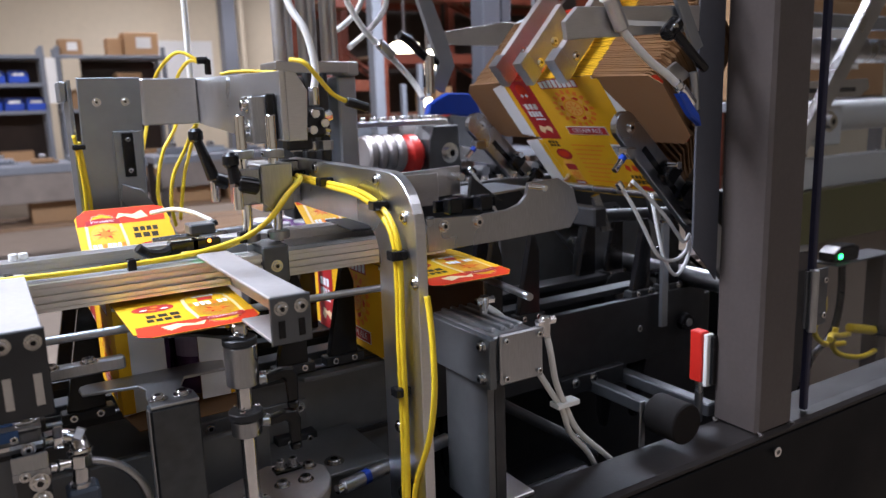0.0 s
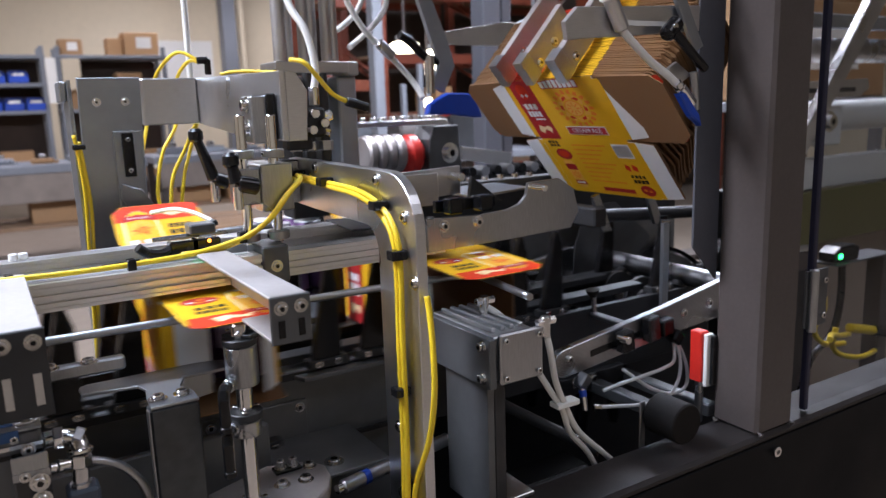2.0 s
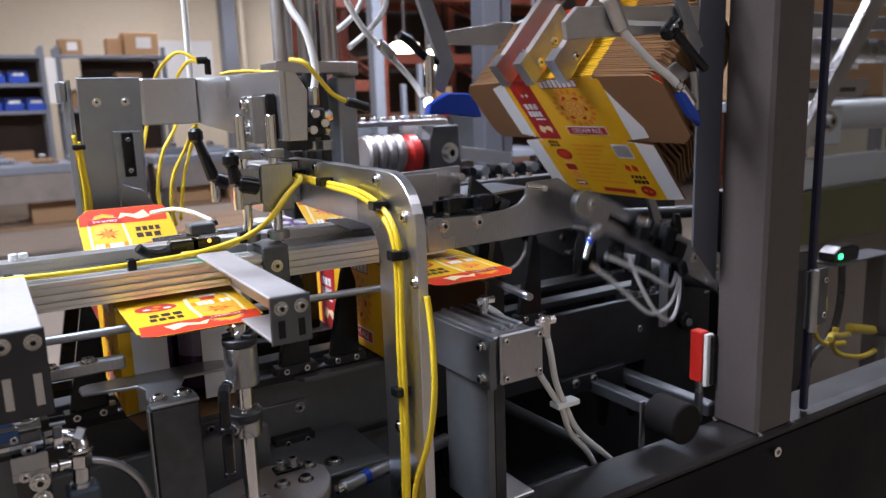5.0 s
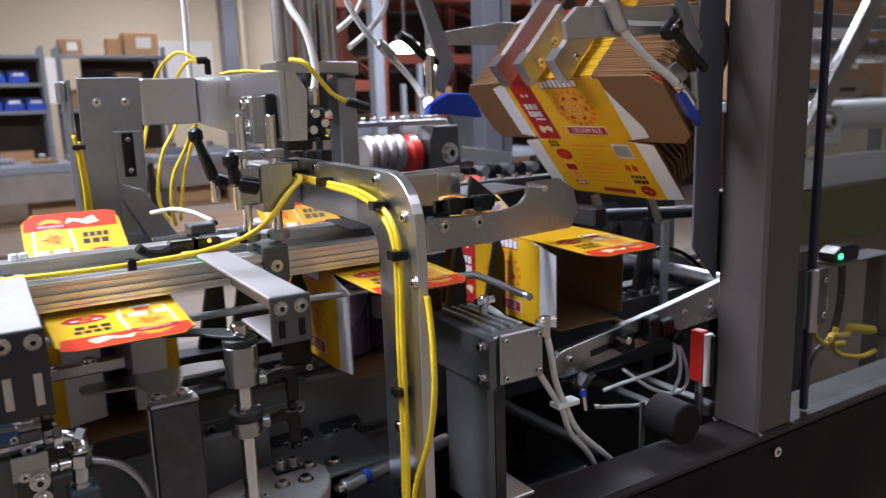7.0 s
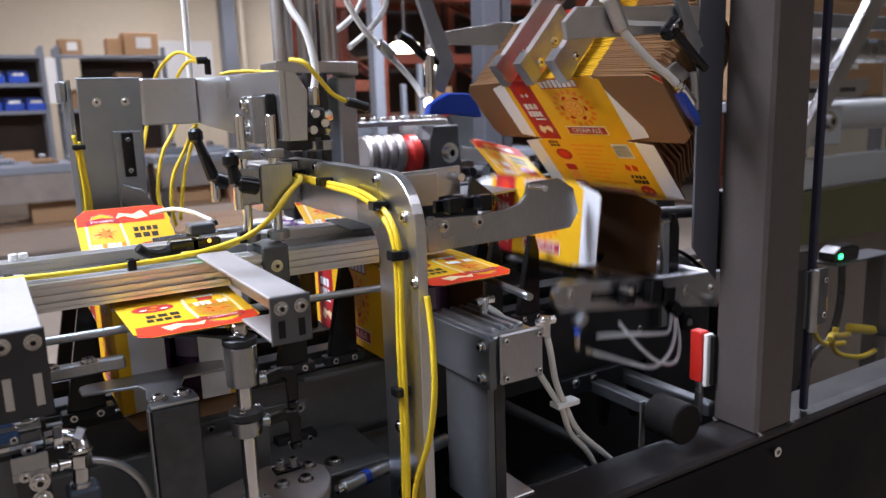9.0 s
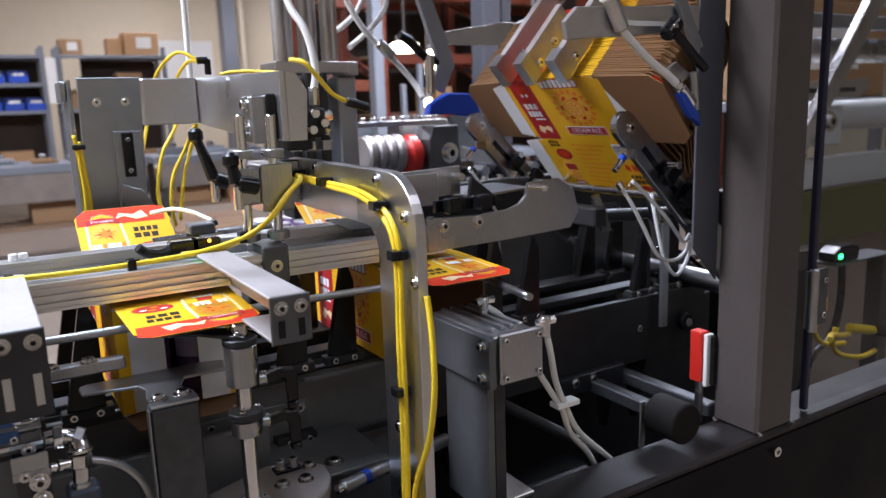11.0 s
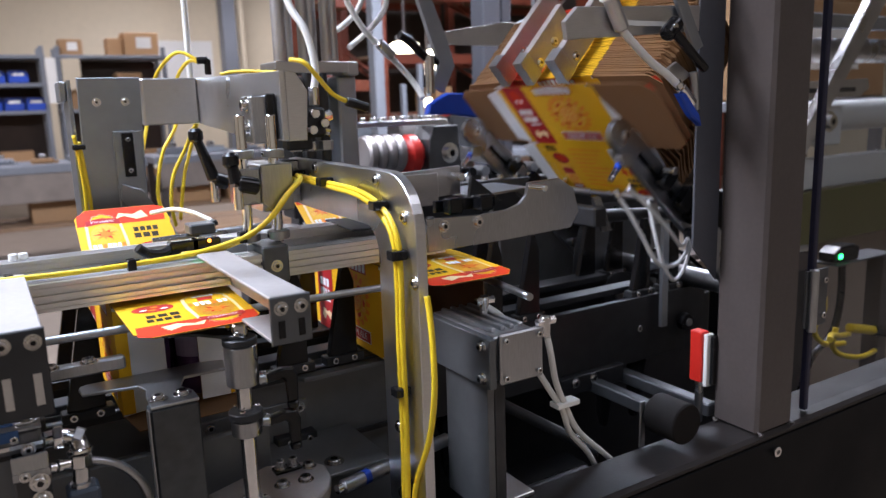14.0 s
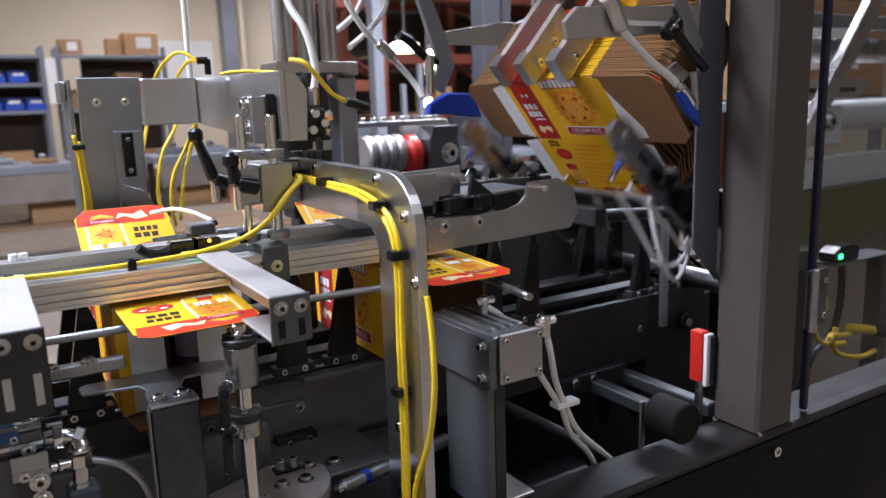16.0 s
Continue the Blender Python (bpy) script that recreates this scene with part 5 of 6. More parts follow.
def magazine():
    t = thing("carton_magazine", (0, 0, 0), "machined aluminium magazine arms that hold the flat cartons", "magazine")
    for y, reach in ((1.036, 0.30), (0.970, 0.11), (0.890, 0.15)):
        a = Vector((0.783, 0, 1.487))
        b = a + SDIR * reach
        arm = part("clamp_arm", slab((a.x, a.z), (b.x, b.z), UDIR, 0.040, y, 0.014), ALU_M, t)
        part("hook", slab((a.x - 0.012, a.z - 0.014), (a.x + 0.004, a.z + 0.004), UDIR, 0.044, y - 0.004, 0.022), STEEL, arm, "dark steel hook")
        for k in (0.15, 0.55):
            p = a + SDIR * reach * k + UDIR * 0.012
            bolt(arm, (p.x, y, p.z), (0, -1, 0), 0.005, 0.004)
    beam = part("cross_beam", bm_plate([(0.617, 1.519), (0.850, 1.534), (0.850, 1.567), (0.633, 1.558), (0.613, 1.540)], "y", 0.710, 0.718, 0.001), ALU, t, "slotted aluminium cross beam")
    part("slot", bm_box((0.69, 0.7085, 1.538), (0.79, 0.7098, 1.544), 0), WHITE, beam)
    part("rear_beam", bm_plate([(0.86, 1.572), (1.06, 1.570), (1.12, 1.592), (1.07, 1.622), (1.03, 1.622), (0.86, 1.596)], "y", 1.40, 1.412, 0.001), ALU, t, "slotted aluminium rear beam")
    part("chute_side", slab((0.90, 1.40), (1.20, 1.74), (0.75, 0, -0.66), 0.02, 1.16, 0.006), GREYP, t)
    part("stay_bar", slab((0.775, 1.60), (0.832, 1.505), (0.86, 0, 0.5), 0.018, 0.700, 0.007), GALV, t, "slotted grey stay bar")
    part("strut", bm_rod((0.84, 0.7185, 1.55), (0.875, 0.735, 1.565), 0.006, 12), STEEL, t)
    part("strut", bm_rod((1.06, 1.413, 1.60), (1.34, 1.58, 1.70), 0.012, 12), STEEL, t)
    part("strut", bm_rod((0.79, 0.7075, 1.585), (0.84, 0.7115, 1.62), 0.006, 12), STEEL, t)
    # near handle, blue suction pad and white hose
    part("handle_grip", bm_rod((0.774, 0.690, 1.533), (0.840, 0.690, 1.482), 0.0062, 14, bevel=0.002), PLASTIC, t, "black plastic handle")
    part("handle_hub", bm_rod((0.762, 0.690, 1.524), (0.786, 0.692, 1.543), 0.0102, 16, bevel=0.003), PLASTIC, t)
    part("hose", bm_tube([(0.693, 0.70, 1.533), (0.713, 0.70, 1.518), (0.746, 0.70, 1.494), (0.779, 0.70, 1.476), (0.807, 0.70, 1.457)], 0.0052, 12, 5), WHITE, t, "white nylon air hose")
    f = part("hose_fitting", bm_rod((0.676, 0.70, 1.568), (0.697, 0.70, 1.531), 0.0095, 14, bevel=0.002), ALU, t)
    part("collar", bm_rod((0.669, 0.70, 1.583), (0.678, 0.70, 1.567), 0.014, 14, bevel=0.003), WHITE, f)
    part("handle_bolt", bm_rod((0.772, 0.688, 1.535), (0.772, 0.681, 1.535), 0.005, 12, bevel=0.001), CHROME, t)
    part("connector_nut", bm_rod((0.796, 0.70, 1.466), (0.8028, 0.70, 1.4602), 0.0066, 6, bevel=0.0006, smooth=False), CHROME, t)
    part("connector", bm_rod((0.803, 0.70, 1.460), (0.827, 0.70, 1.438), 0.008, 8, bevel=0.001, smooth=False), CHROME, t)
    part("bracket_ear", bm_plate([(0.792, 1.485), (0.809, 1.494), (0.840, 1.476), (0.814, 1.463)], "y", 0.712, 0.717, 0.001), ALU, t)
    part("pad", bm_plate([(0.789, 1.452), (0.803, 1.452), (0.830, 1.424), (0.836, 1.408), (0.814, 1.422)], "y", 0.688, 0.70, 0.002), BLUEP, t, "blue rubber pad")
    part("pad_arm", bm_rod((0.836, 0.706, 1.48), (0.846, 0.709, 1.43), 0.006, 10), STEEL, t)
    # far side: grey lever with a blue pad
    part("far_lever", bm_plate([(0.76, 1.72), (0.79, 1.72), (0.852, 1.575), (0.868, 1.525), (0.84, 1.47), (0.81, 1.485), (0.832, 1.53), (0.815, 1.57)], "y", 1.35, 1.362, 0.001), GALV, t, "cranked grey steel lever")
    part("far_pad", bm_plate([(0.785, 1.428), (0.79, 1.448), (0.835, 1.470), (0.885, 1.468), (0.905, 1.452), (0.918, 1.418), (0.90, 1.418), (0.85, 1.425)], "y", 1.325, 1.345, 0.003), BLUEP, t, "blue rubber pad")
    part("far_handle", bm_tube([(0.745, 1.36, 1.585), (0.765, 1.36, 1.575), (0.80, 1.36, 1.545), (0.83, 1.36, 1.535), (0.845, 1.36, 1.55)], 0.009, 10, 4), PLASTIC, t, "black plastic handle")
    part("far_stem", bm_rod((0.81, 1.355, 1.47), (0.81, 1.355, 1.545), 0.010, 12), CHROME, t)
    for pts in ([(0.62, 1.4, 1.72), (0.665, 1.4, 1.63), (0.70, 1.4, 1.585), (0.735, 1.4, 1.555), (0.785, 1.39, 1.50), (0.80, 1.37, 1.46)],
                [(0.76, 1.5, 1.76), (0.73, 1.5, 1.66), (0.68, 1.5, 1.61), (0.64, 1.48, 1.60)],
                [(0.80, 1.5, 1.74), (0.79, 1.5, 1.66), (0.75, 1.5, 1.61), (0.69, 1.48, 1.57)]):
        part("hose", bm_tube(pts, 0.0060, 12, 6), WHITE, t, "white nylon air hose")
    part("far_coupling", bm_rod((0.715, 1.395, 1.573), (0.745, 1.39, 1.545), 0.011, 12, bevel=0.002), STEEL, t)
    return t


magazine()


def stop_bar():
    t = thing("magazine_foot", (0, 0, 0), "dark steel shaft and stop under the magazine", "shaft")
    part("shaft", bm_rod((0.90, 0.985, 1.245), (1.30, 1.02, 1.212), 0.012, 18), BLACKED, t)
    part("shaft_block", bm_box((0.895, 0.96, 1.228), (0.925, 1.06, 1.262), 0.003), BLACKED, t)
    for x in (0.93, 1.06):
        part("stop_link", bm_plate([(x, 1.215), (x + 0.022, 1.215), (x - 0.010, 1.285), (x - 0.026, 1.280)], "y", 0.974, 0.982, 0.001), STEEL, t, "bright steel stop link")
    part("stop_plate", bm_plate([(0.93, 1.25), (1.0, 1.20), (1.28, 1.20), (1.28, 1.26), (1.05, 1.32)], "y", 1.12, 1.13, 0.001), BLACKED, t)
    part("bearing_bracket", bm_box((1.25, 0.86, 0.9605), (1.30, 1.0, 1.26), 0.003), BLACKED, t)
    part("cheek_plate", bm_plate([(0.98, 1.00), (1.2, 1.00), (1.2, 1.16), (1.10, 1.24), (1.02, 1.24), (0.99, 1.16)], "y", 1.118, 1.1195, 0), GREYP, t)
    part("rear_guide_plate", bm_plate([(0.86, 0.97), (1.36, 0.97), (1.36, 1.40), (1.16, 1.36), (1.02, 1.285), (0.90, 1.235), (0.86, 1.20)], "y", 1.190, 1.196, 0.001), SIDEM, t, "dull grey rear guide plate")
    part("quadrant_plate", bm_plate([(1.105, 1.155), (1.145, 1.146), (1.185, 1.128), (1.23, 1.094), (1.278, 1.052), (1.118, 1.036), (1.105, 1.040)], "y", 1.004, 1.010, 0.001), SIDEM, t, "dull grey quadrant plate")
    part("quadrant_edge", bm_tube([(1.085, 1.0, 1.158), (1.105, 1.0, 1.160), (1.145, 1.0, 1.151), (1.185, 1.0, 1.132), (1.23, 1.0, 1.098), (1.285, 1.0, 1.05)], 0.0042, 10, 5), PLASTIC, t, "black edge strip")
    part("post_cap", bm_rod((0.992, 0.889, 1.2355), (0.992, 0.889, 1.240), 0.009, 12, bevel=0.001), BOLTM, t)
    part("slim_post", bm_box((0.985, 0.885, 1.05), (1.0, 0.893, 1.235), 0.001), GALV, t)
    return t


stop_bar()

# ---- lower left: valves and conduit ----


def valve_group():
    t = thing("valve_block", (0, 0, 0), "blue and steel valve block with fittings and armoured hose", "valve")
    blue = mat("blue_steel", (0.04, 0.09, 0.22), 0.25, 0.7)
    part("body", bm_box((-0.06, 0.690, 1.100), (0.0166, 0.75, 1.1915), 0.002), GREYP, t, "dark steel valve body")
    part("body_rib", bm_box((-0.06, 0.6885, 1.1775), (0.0168, 0.6898, 1.181), 0), CHROME, t)
    part("body_groove", bm_box((-0.06, 0.6885, 1.1695), (0.0168, 0.6898, 1.1735), 0), PLASTIC, t)
    top = part("top_plate", bm_box((-0.06, 0.688, 1.192), (0.0172, 0.745, 1.1945), 0.0008), STEEL, t, "machined steel plate")
    part("label_strip", bm_box((-0.05, 0.6865, 1.1855), (0.0, 0.6878, 1.1945), 0), blue, top, "blue label strip")
    part("label_strip", bm_box((-0.05, 0.700, 1.1947), (-0.002, 0.715, 1.1955), 0), blue, top, "blue label strip")
    part("washer", bm_rod((0.006, 0.703, 1.1947), (0.006, 0.703, 1.1962), 0.0095, 24), ALU, top)
    bolt(top, (0.006, 0.703, 1.1962), (0, 0, 1), 0.006, 0.0025)
    bolt(t, (0.0053, 0.6885, 1.1755), (0, -1, 0), 0.004, 0.004)
    bolt(t, (-0.004, 0.6885, 1.187), (0, -1, 0), 0.003, 0.003)
    # lower clamp with a bright bent lip
    c = part("clamp_plate", bm_box((-0.0085, 0.668, 1.05), (0.0185, 0.6885, 1.164), 0.0015), BLACKED, t)
    part("clamp_lip", bm_plate([(0.6675, 1.1645), (0.6685, 1.1775), (0.671, 1.1775), (0.6895, 1.1645)], "x", -0.0085, 0.0185, 0.0008), STEEL, c, "bright steel lip")
    part("clamp_edge", bm_box((-0.0087, 0.6668, 1.158), (0.0187, 0.6678, 1.1643), 0), STEEL, c)
    bolt(c, (0.0, 0.6665, 1.161), (0, -1, 0), 0.003, 0.002)
    for z in (1.154, 1.1385, 1.12):
        part("washer", bm_rod((0.010, 0.6679, z), (0.010, 0.6664, z), 0.0072, 20), ALU, c)
        bolt(c, (0.010, 0.6664, z), (0, -1, 0), 0.0055, 0.005)
    # elbow, nuts and plug
    f = part("elbow", bm_tube([(0.0175, 0.704, 1.174), (0.030, 0.702, 1.1745), (0.041, 0.699, 1.172), (0.0445, 0.695, 1.166), (0.0445, 0.69, 1.158)], 0.0075, 14, 4), CHROME, t, "polished elbow fitting")
    part("hex", bm_rod((0.0255, 0.703, 1.1745), (0.0335, 0.702, 1.1745), 0.0105, 6, bevel=0.0008, smooth=False), CHROME, f)
    part("hex", bm_rod((0.0405, 0.700, 1.1735), (0.0475, 0.698, 1.170), 0.0098, 6, bevel=0.0008, smooth=False), STEEL, f)
    part("ring", bm_rod((0.0440, 0.691, 1.1645), (0.0440, 0.690, 1.1605), 0.0108, 24, bevel=0.0008), CHROME, f)
    part("hex", bm_rod((0.0437, 0.690, 1.1603), (0.0430, 0.690, 1.1485), 0.0092, 6, bevel=0.0008, smooth=False), CHROME, f)
    s = part("spout", bm_rod((0.0428, 0.690, 1.1483), (0.0415, 0.690, 1.131), 0.0068, 8, bevel=0.0006, smooth=False), ALU, t)
    part("spout_flange", bm_rod((0.0415, 0.690, 1.1345), (0.0415, 0.690, 1.1312), 0.0088, 16), ALU, s)
    part("plug_body", bm_box((0.029, 0.679, 1.02), (0.0555, 0.704, 1.1308), 0.003), mat("slate_plastic", (0.05, 0.065, 0.09), 0.4), t, "slate grey plug")
    for x0, x1, r in ((0.0187, 0.0245, 0.0042), (0.0245, 0.0285, 0.0058), (0.0285, 0.0352, 0.0046)):
        part("barb", bm_rod((x0, 0.686, 1.1555), (x1 - 0.0002, 0.687, 1.1545), r, 14, bevel=0.0006), CHROME, t)
    part("armoured_hose", bm_tube([(0.0505, 0.70, 1.1476), (0.065, 0.70, 1.1420), (0.0783, 0.70, 1.1325), (0.089, 0.70, 1.118), (0.095, 0.70, 1.1035), (0.0965, 0.70, 1.088), (0.097, 0.70, 1.05), (0.097, 0.70, 1.0)], 0.0035, 12, 14, ripple=0.24), STEEL, t, "ribbed metal hose")
    part("mount", bm_box((-0.06, 0.6685, 0.9605), (0.018, 0.70, 1.0495), 0.002), BLACKED, t)
    return t


valve_group()


def base_clutter():
    t = thing("base_mount", (0, 0, 0), "grey machined base mount with bolts and a round shaft", "mount")
    part("mount_plate", bm_plate([(0.17, 0.70), (0.245, 0.70), (0.290, 0.738), (0.303, 0.763), (0.307, 0.791), (0.294, 0.812), (0.247, 0.829), (0.17, 0.800)], "z", 1.014, 1.030, 0.002), ALU_M, t, "bright cast aluminium mount plate")
    part("mount_leg", bm_box((0.18, 0.712, 0.9), (0.285, 0.798, 1.0135), 0.002), BLACKED, t)
    for x, y in ((0.247, 0.771), (0.274, 0.768), (0.289, 0.797)):
        bolt(t, (x, y, 1.03), (0, 0, 1), 0.0065, 0.006)
    strip = part("black_strip", bm_box((0.2484, 0.7950, 1.0302), (0.2805, 0.8125, 1.0345), 0.001), PLASTIC, t)
    for x, y in ((0.257, 0.804), (0.272, 0.803)):
        bolt(strip, (x, y, 1.0345), (0, 0, 1), 0.0050, 0.010)
    part("shaft", bm_rod((0.3085, 0.742, 1.022), (0.47, 0.778, 1.022), 0.0085, 16), STEEL, t)
    part("shaft_end", bm_rod((0.300, 0.740, 1.022), (0.3083, 0.742, 1.022), 0.0055, 12), CHROME, t)
    part("shaft_ring", bm_rod((0.336, 0.748, 1.022), (0.344, 0.7498, 1.022), 0.0090, 16), BLUEP, t)
    part("plate", bm_plate([(0.312, 0.80), (0.40, 0.80), (0.40, 0.93), (0.27, 0.93), (0.27, 0.835)], "z", 1.004, 1.009, 0.001), SIDEM, t)
    bolt(t, (0.335, 0.83, 1.009), (0, 0, 1), 0.009, 0.005)
    part("inner_wall", bm_box((0.02, 0.845, 0.962), (0.26, 0.857, 1.075), 0.002), SIDEM, t)
    return t


base_clutter()

# ---- behind the glass ----


BROWNP = mat("worn_brown_grey_sheet", (0.22, 0.175, 0.135), 0.5, 0.0, 0.2, 30, 0.05, dirt=0.35)


def infeed():
    t = thing("infeed_unit", (0, 0, 0), "grey infeed unit with rollers behind the guard door", "infeed unit")
    part("slotted_bar", bm_plate([(1.80, 1.425), (2.09, 1.432), (2.13, 1.452), (2.12, 1.478), (1.80, 1.472)], "y", 1.19, 1.20, 0.001), ALU, t, "slotted aluminium bar")
    part("slot", bm_box((1.85, 1.188, 1.444), (2.06, 1.1898, 1.456), 0), BLACKED, t)
    part("roller", bm_rod((1.75, 1.30, 1.375), (2.6, 1.30, 1.375), 0.045, 20), PALE, t)
    part("roller", bm_rod((1.75, 1.30, 1.56), (2.6, 1.30, 1.56), 0.035, 20), STEEL, t)
    e = part("bearing", bm_box((1.96, 1.22, 1.30), (2.06, 1.26, 1.41), 0.004), PALE, t)
    bolt(e, (2.0, 1.22, 1.365), (0, -1, 0), 0.02, 0.012)
    part("rail_panel", bm_box((1.70, 1.26, 1.175), (2.9, 1.30, 1.262), 0.003), PALE, t, "worn pale grey rail panel")
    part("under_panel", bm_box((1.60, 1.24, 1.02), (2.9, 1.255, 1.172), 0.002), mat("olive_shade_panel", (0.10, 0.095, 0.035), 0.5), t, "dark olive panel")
    part("side_sheet", bm_box((1.30, 1.30, 0.32), (2.9, 1.31, 1.02), 0.002), BROWNP, t, "worn brown-grey side sheet")
    part("latch", bm_rod((1.72, 1.15, 1.05), (1.83, 1.15, 1.045), 0.008, 10), STEEL, t)
    part("diagonal_bar", bm_plate([(1.45, 1.20), (1.50, 1.20), (1.98, 1.78), (1.92, 1.80)], "y", 1.02, 1.04, 0.002), ALU, t, "diagonal aluminium bar")
    part("leg", bm_box((1.95, 1.262, 0.0), (2.03, 1.299, 1.1745), 0.003), DARK, t)
    part("leg", bm_box((2.75, 1.262, 0.0), (2.83, 1.299, 1.1745), 0.003), DARK, t)
    part("leg", bm_box((1.75, 1.31, 0.0), (1.80, 1.36, 1.70), 0.003), DARK, t)
    part("leg", bm_box((2.55, 1.31, 0.0), (2.60, 1.36, 1.70), 0.003), DARK, t)
    part("cross_tie", bm_box((1.75, 1.28, 1.62), (2.60, 1.309, 1.66), 0.003), GALV, t)
    return t


infeed()


def packing_box(x, y, z, sx, sy, sz, turn=0.0, paper=True, label="brown cardboard packing box with white label"):
    t = thing("cardboard_box", (x, y, z), label, "box", "cardboard boxes in the hall", turn=turn)
    part("carcass", bm_box((-sx / 2, -sy / 2, 0), (sx / 2, sy / 2, sz), 0.006), CARDB, t)
    part("tape", bm_box((-sx / 2 - 0.001, -0.03, sz), (sx / 2 + 0.001, 0.03, sz + 0.001), 0), CARDB, t)
    if paper:
        part("paper_label", bm_box((-sx * 0.15, -sy / 2 - 0.002, sz * 0.3), (sx * 0.28, -sy / 2 - 0.0005, sz * 0.8), 0), PAPER, t)
    return t


def sensor_stand():
    t = thing("photo_eye", (0, 0, 0), "black photo sensor with a green light on a stalk", "sensor")
    part("head", bm_plate([(1.58, 1.075), (1.672, 1.072), (1.676, 1.10), (1.655, 1.108), (1.60, 1.108), (1.578, 1.095)], "y", 0.93, 0.97, 0.003), PLASTIC, t)
    part("led", bm_box((1.592, 0.9275, 1.082), (1.606, 0.9298, 1.092), 0.001), GREENL, t)
    part("stalk", bm_tube([(1.64, 0.95, 1.073), (1.645, 0.95, 0.98), (1.62, 0.95, 0.90), (1.54, 0.95, 0.85), (1.5, 0.95, 0.72), (1.5, 0.95, 0.60)], 0.008, 10, 5), PLASTIC, t)
    part("plate", bm_box((1.575, 0.92, 1.068), (1.80, 0.98, 1.0725), 0.001), GREYP, t)
    part("post", bm_box((1.76, 0.92, 0.61), (1.80, 0.96, 1.0675), 0.002), DARK, t)
    for pts in ([(1.40, 0.86, 1.06), (1.46, 0.88, 1.03), (1.50, 0.90, 0.99), (1.50, 0.92, 0.94), (1.54, 0.92, 0.90), (1.62, 0.92, 0.885)],
                [(1.36, 0.80, 0.975), (1.45, 0.85, 0.955), (1.53, 0.88, 0.93), (1.60, 0.9, 0.915)],
                [(1.55, 0.9, 0.94), (1.54, 0.9, 0.90), (1.58, 0.9, 0.87), (1.66, 0.9, 0.85), (1.75, 0.92, 0.84)]):
        cable("cable", pts, t, "yellow sensor cable", 0.006)
    part("yellow_plug", bm_rod((1.60, 0.90, 0.93), (1.70, 0.90, 0.905), 0.0105, 14, bevel=0.003), YELLOW, t, "yellow cable plug")
    part("black_plug", bm_rod((1.70, 0.90, 0.905), (1.78, 0.90, 0.885), 0.013, 14, bevel=0.003), PLASTIC, t)
    return t


sensor_stand()


def box_table():
    t = thing("box_table", (0, 0, 0), "grey steel table that carries a cardboard box", "table")
    part("table_top", bm_box((2.25, 1.70, 1.385), (3.25, 2.25, 1.419), 0.003), RACK, t)
    for x in (2.3, 3.2):
        for y in (1.75, 2.2):
            part("leg", bm_box((x - 0.02, y - 0.02, 0), (x + 0.02, y + 0.02, 1.3845), 0.002), RACK, t)


box_table()
packing_box(2.75, 1.98, 1.42, 0.9, 0.5, 0.36)
packing_box(2.70, 1.98, 1.785, 0.7, 0.45, 0.30)

# ---- far side of the hall ----


def bin_box(x, y, z):
    t = thing("storage_bin", (x, y, z), "blue plastic storage bin with parts on the shelf", "storage bin", "blue bins on the shelves")
    w, d, h = 0.24, 0.30, 0.18
    bm = bm_box((-w / 2, -d / 2, 0), (w / 2, d / 2, 0.012), 0.003)
    part("base", bm, BLUEP, t)
    part("front_lip", bm_plate([(-w / 2, 0.0125), (w / 2, 0.0125), (w / 2, h * 0.55), (-w / 2, h * 0.55)], "y", -d / 2, -d / 2 + 0.01, 0.002), BLUEP, t)
    part("back_wall", bm_box((-w / 2, d / 2 - 0.01, 0.0125), (w / 2, d / 2, h), 0.002), BLUEP, t)
    for s in (-1, 1):
        part("side_wall", bm_plate([(-d / 2 + 0.011, 0.0125), (d / 2 - 0.011, 0.0125), (d / 2 - 0.011, h), (-d / 2 + 0.011, h * 0.55)], "x", s * w / 2 - (0.01 if s > 0 else 0), s * w / 2 + (0 if s > 0 else 0.01), 0.002), BLUEP, t)
    part("contents", bm_box((-w * 0.3, -d * 0.35, 0.0125), (w * 0.35, d * 0.3, h * 0.75), 0.02), PAPER, t, "pale parts")
    return t


def shelf_rack(x0, x1, y, boards, label):
    t = thing("storage_shelf", (0, 0, 0), label, "shelf", "shelves along the wall")
    for x in (x0, x1):
        for dy in (0, 0.5):
            part("upright", bm_box((x - 0.03, y + dy - 0.03, 0), (x + 0.03, y + dy + 0.03, boards[-1] + 0.12), 0.004), RACK, t)
    # Added dark sheet: darkens the gaps between the shelves by its colour.
    part("back_sheet", bm_box((x0 + 0.031, y + 0.531, 0.2), (x1 - 0.031, y + 0.539, boards[-1] - 0.051), 0), DUSK, t, "dark sheet added for the dim shelf depth")
    for z in boards:
        part("shelf_board", bm_box((x0 - 0.035, y - 0.04, z - 0.05), (x1 + 0.035, y + 0.53, z), 0.004), RACK, t)
    return t


shelf_rack(-1.6, 0.93, 12.0, (0.5, 1.53, 1.90, 2.28), "grey steel shelf with blue bins")
shelf_rack(1.13, 2.55, 12.0, (0.5, 1.53, 2.28), "grey steel shelf with cardboard boxes")
for i in range(5):
    bin_box(-0.28 + i * 0.27, 12.12, 1.532)
for i in (1, 3):
    bin_box(0.28 + (i - 1) * 0.14 + 0.06, 12.12, 1.902)
packing_box(1.32, 12.2, 2.282, 0.30, 0.3, 0.22)
packing_box(2.26, 12.2, 2.282, 0.48, 0.4, 0.32)
packing_box(1.90, 12.2, 2.282, 0.20, 0.3, 0.24, 0, False, "small open brown cardboard box")
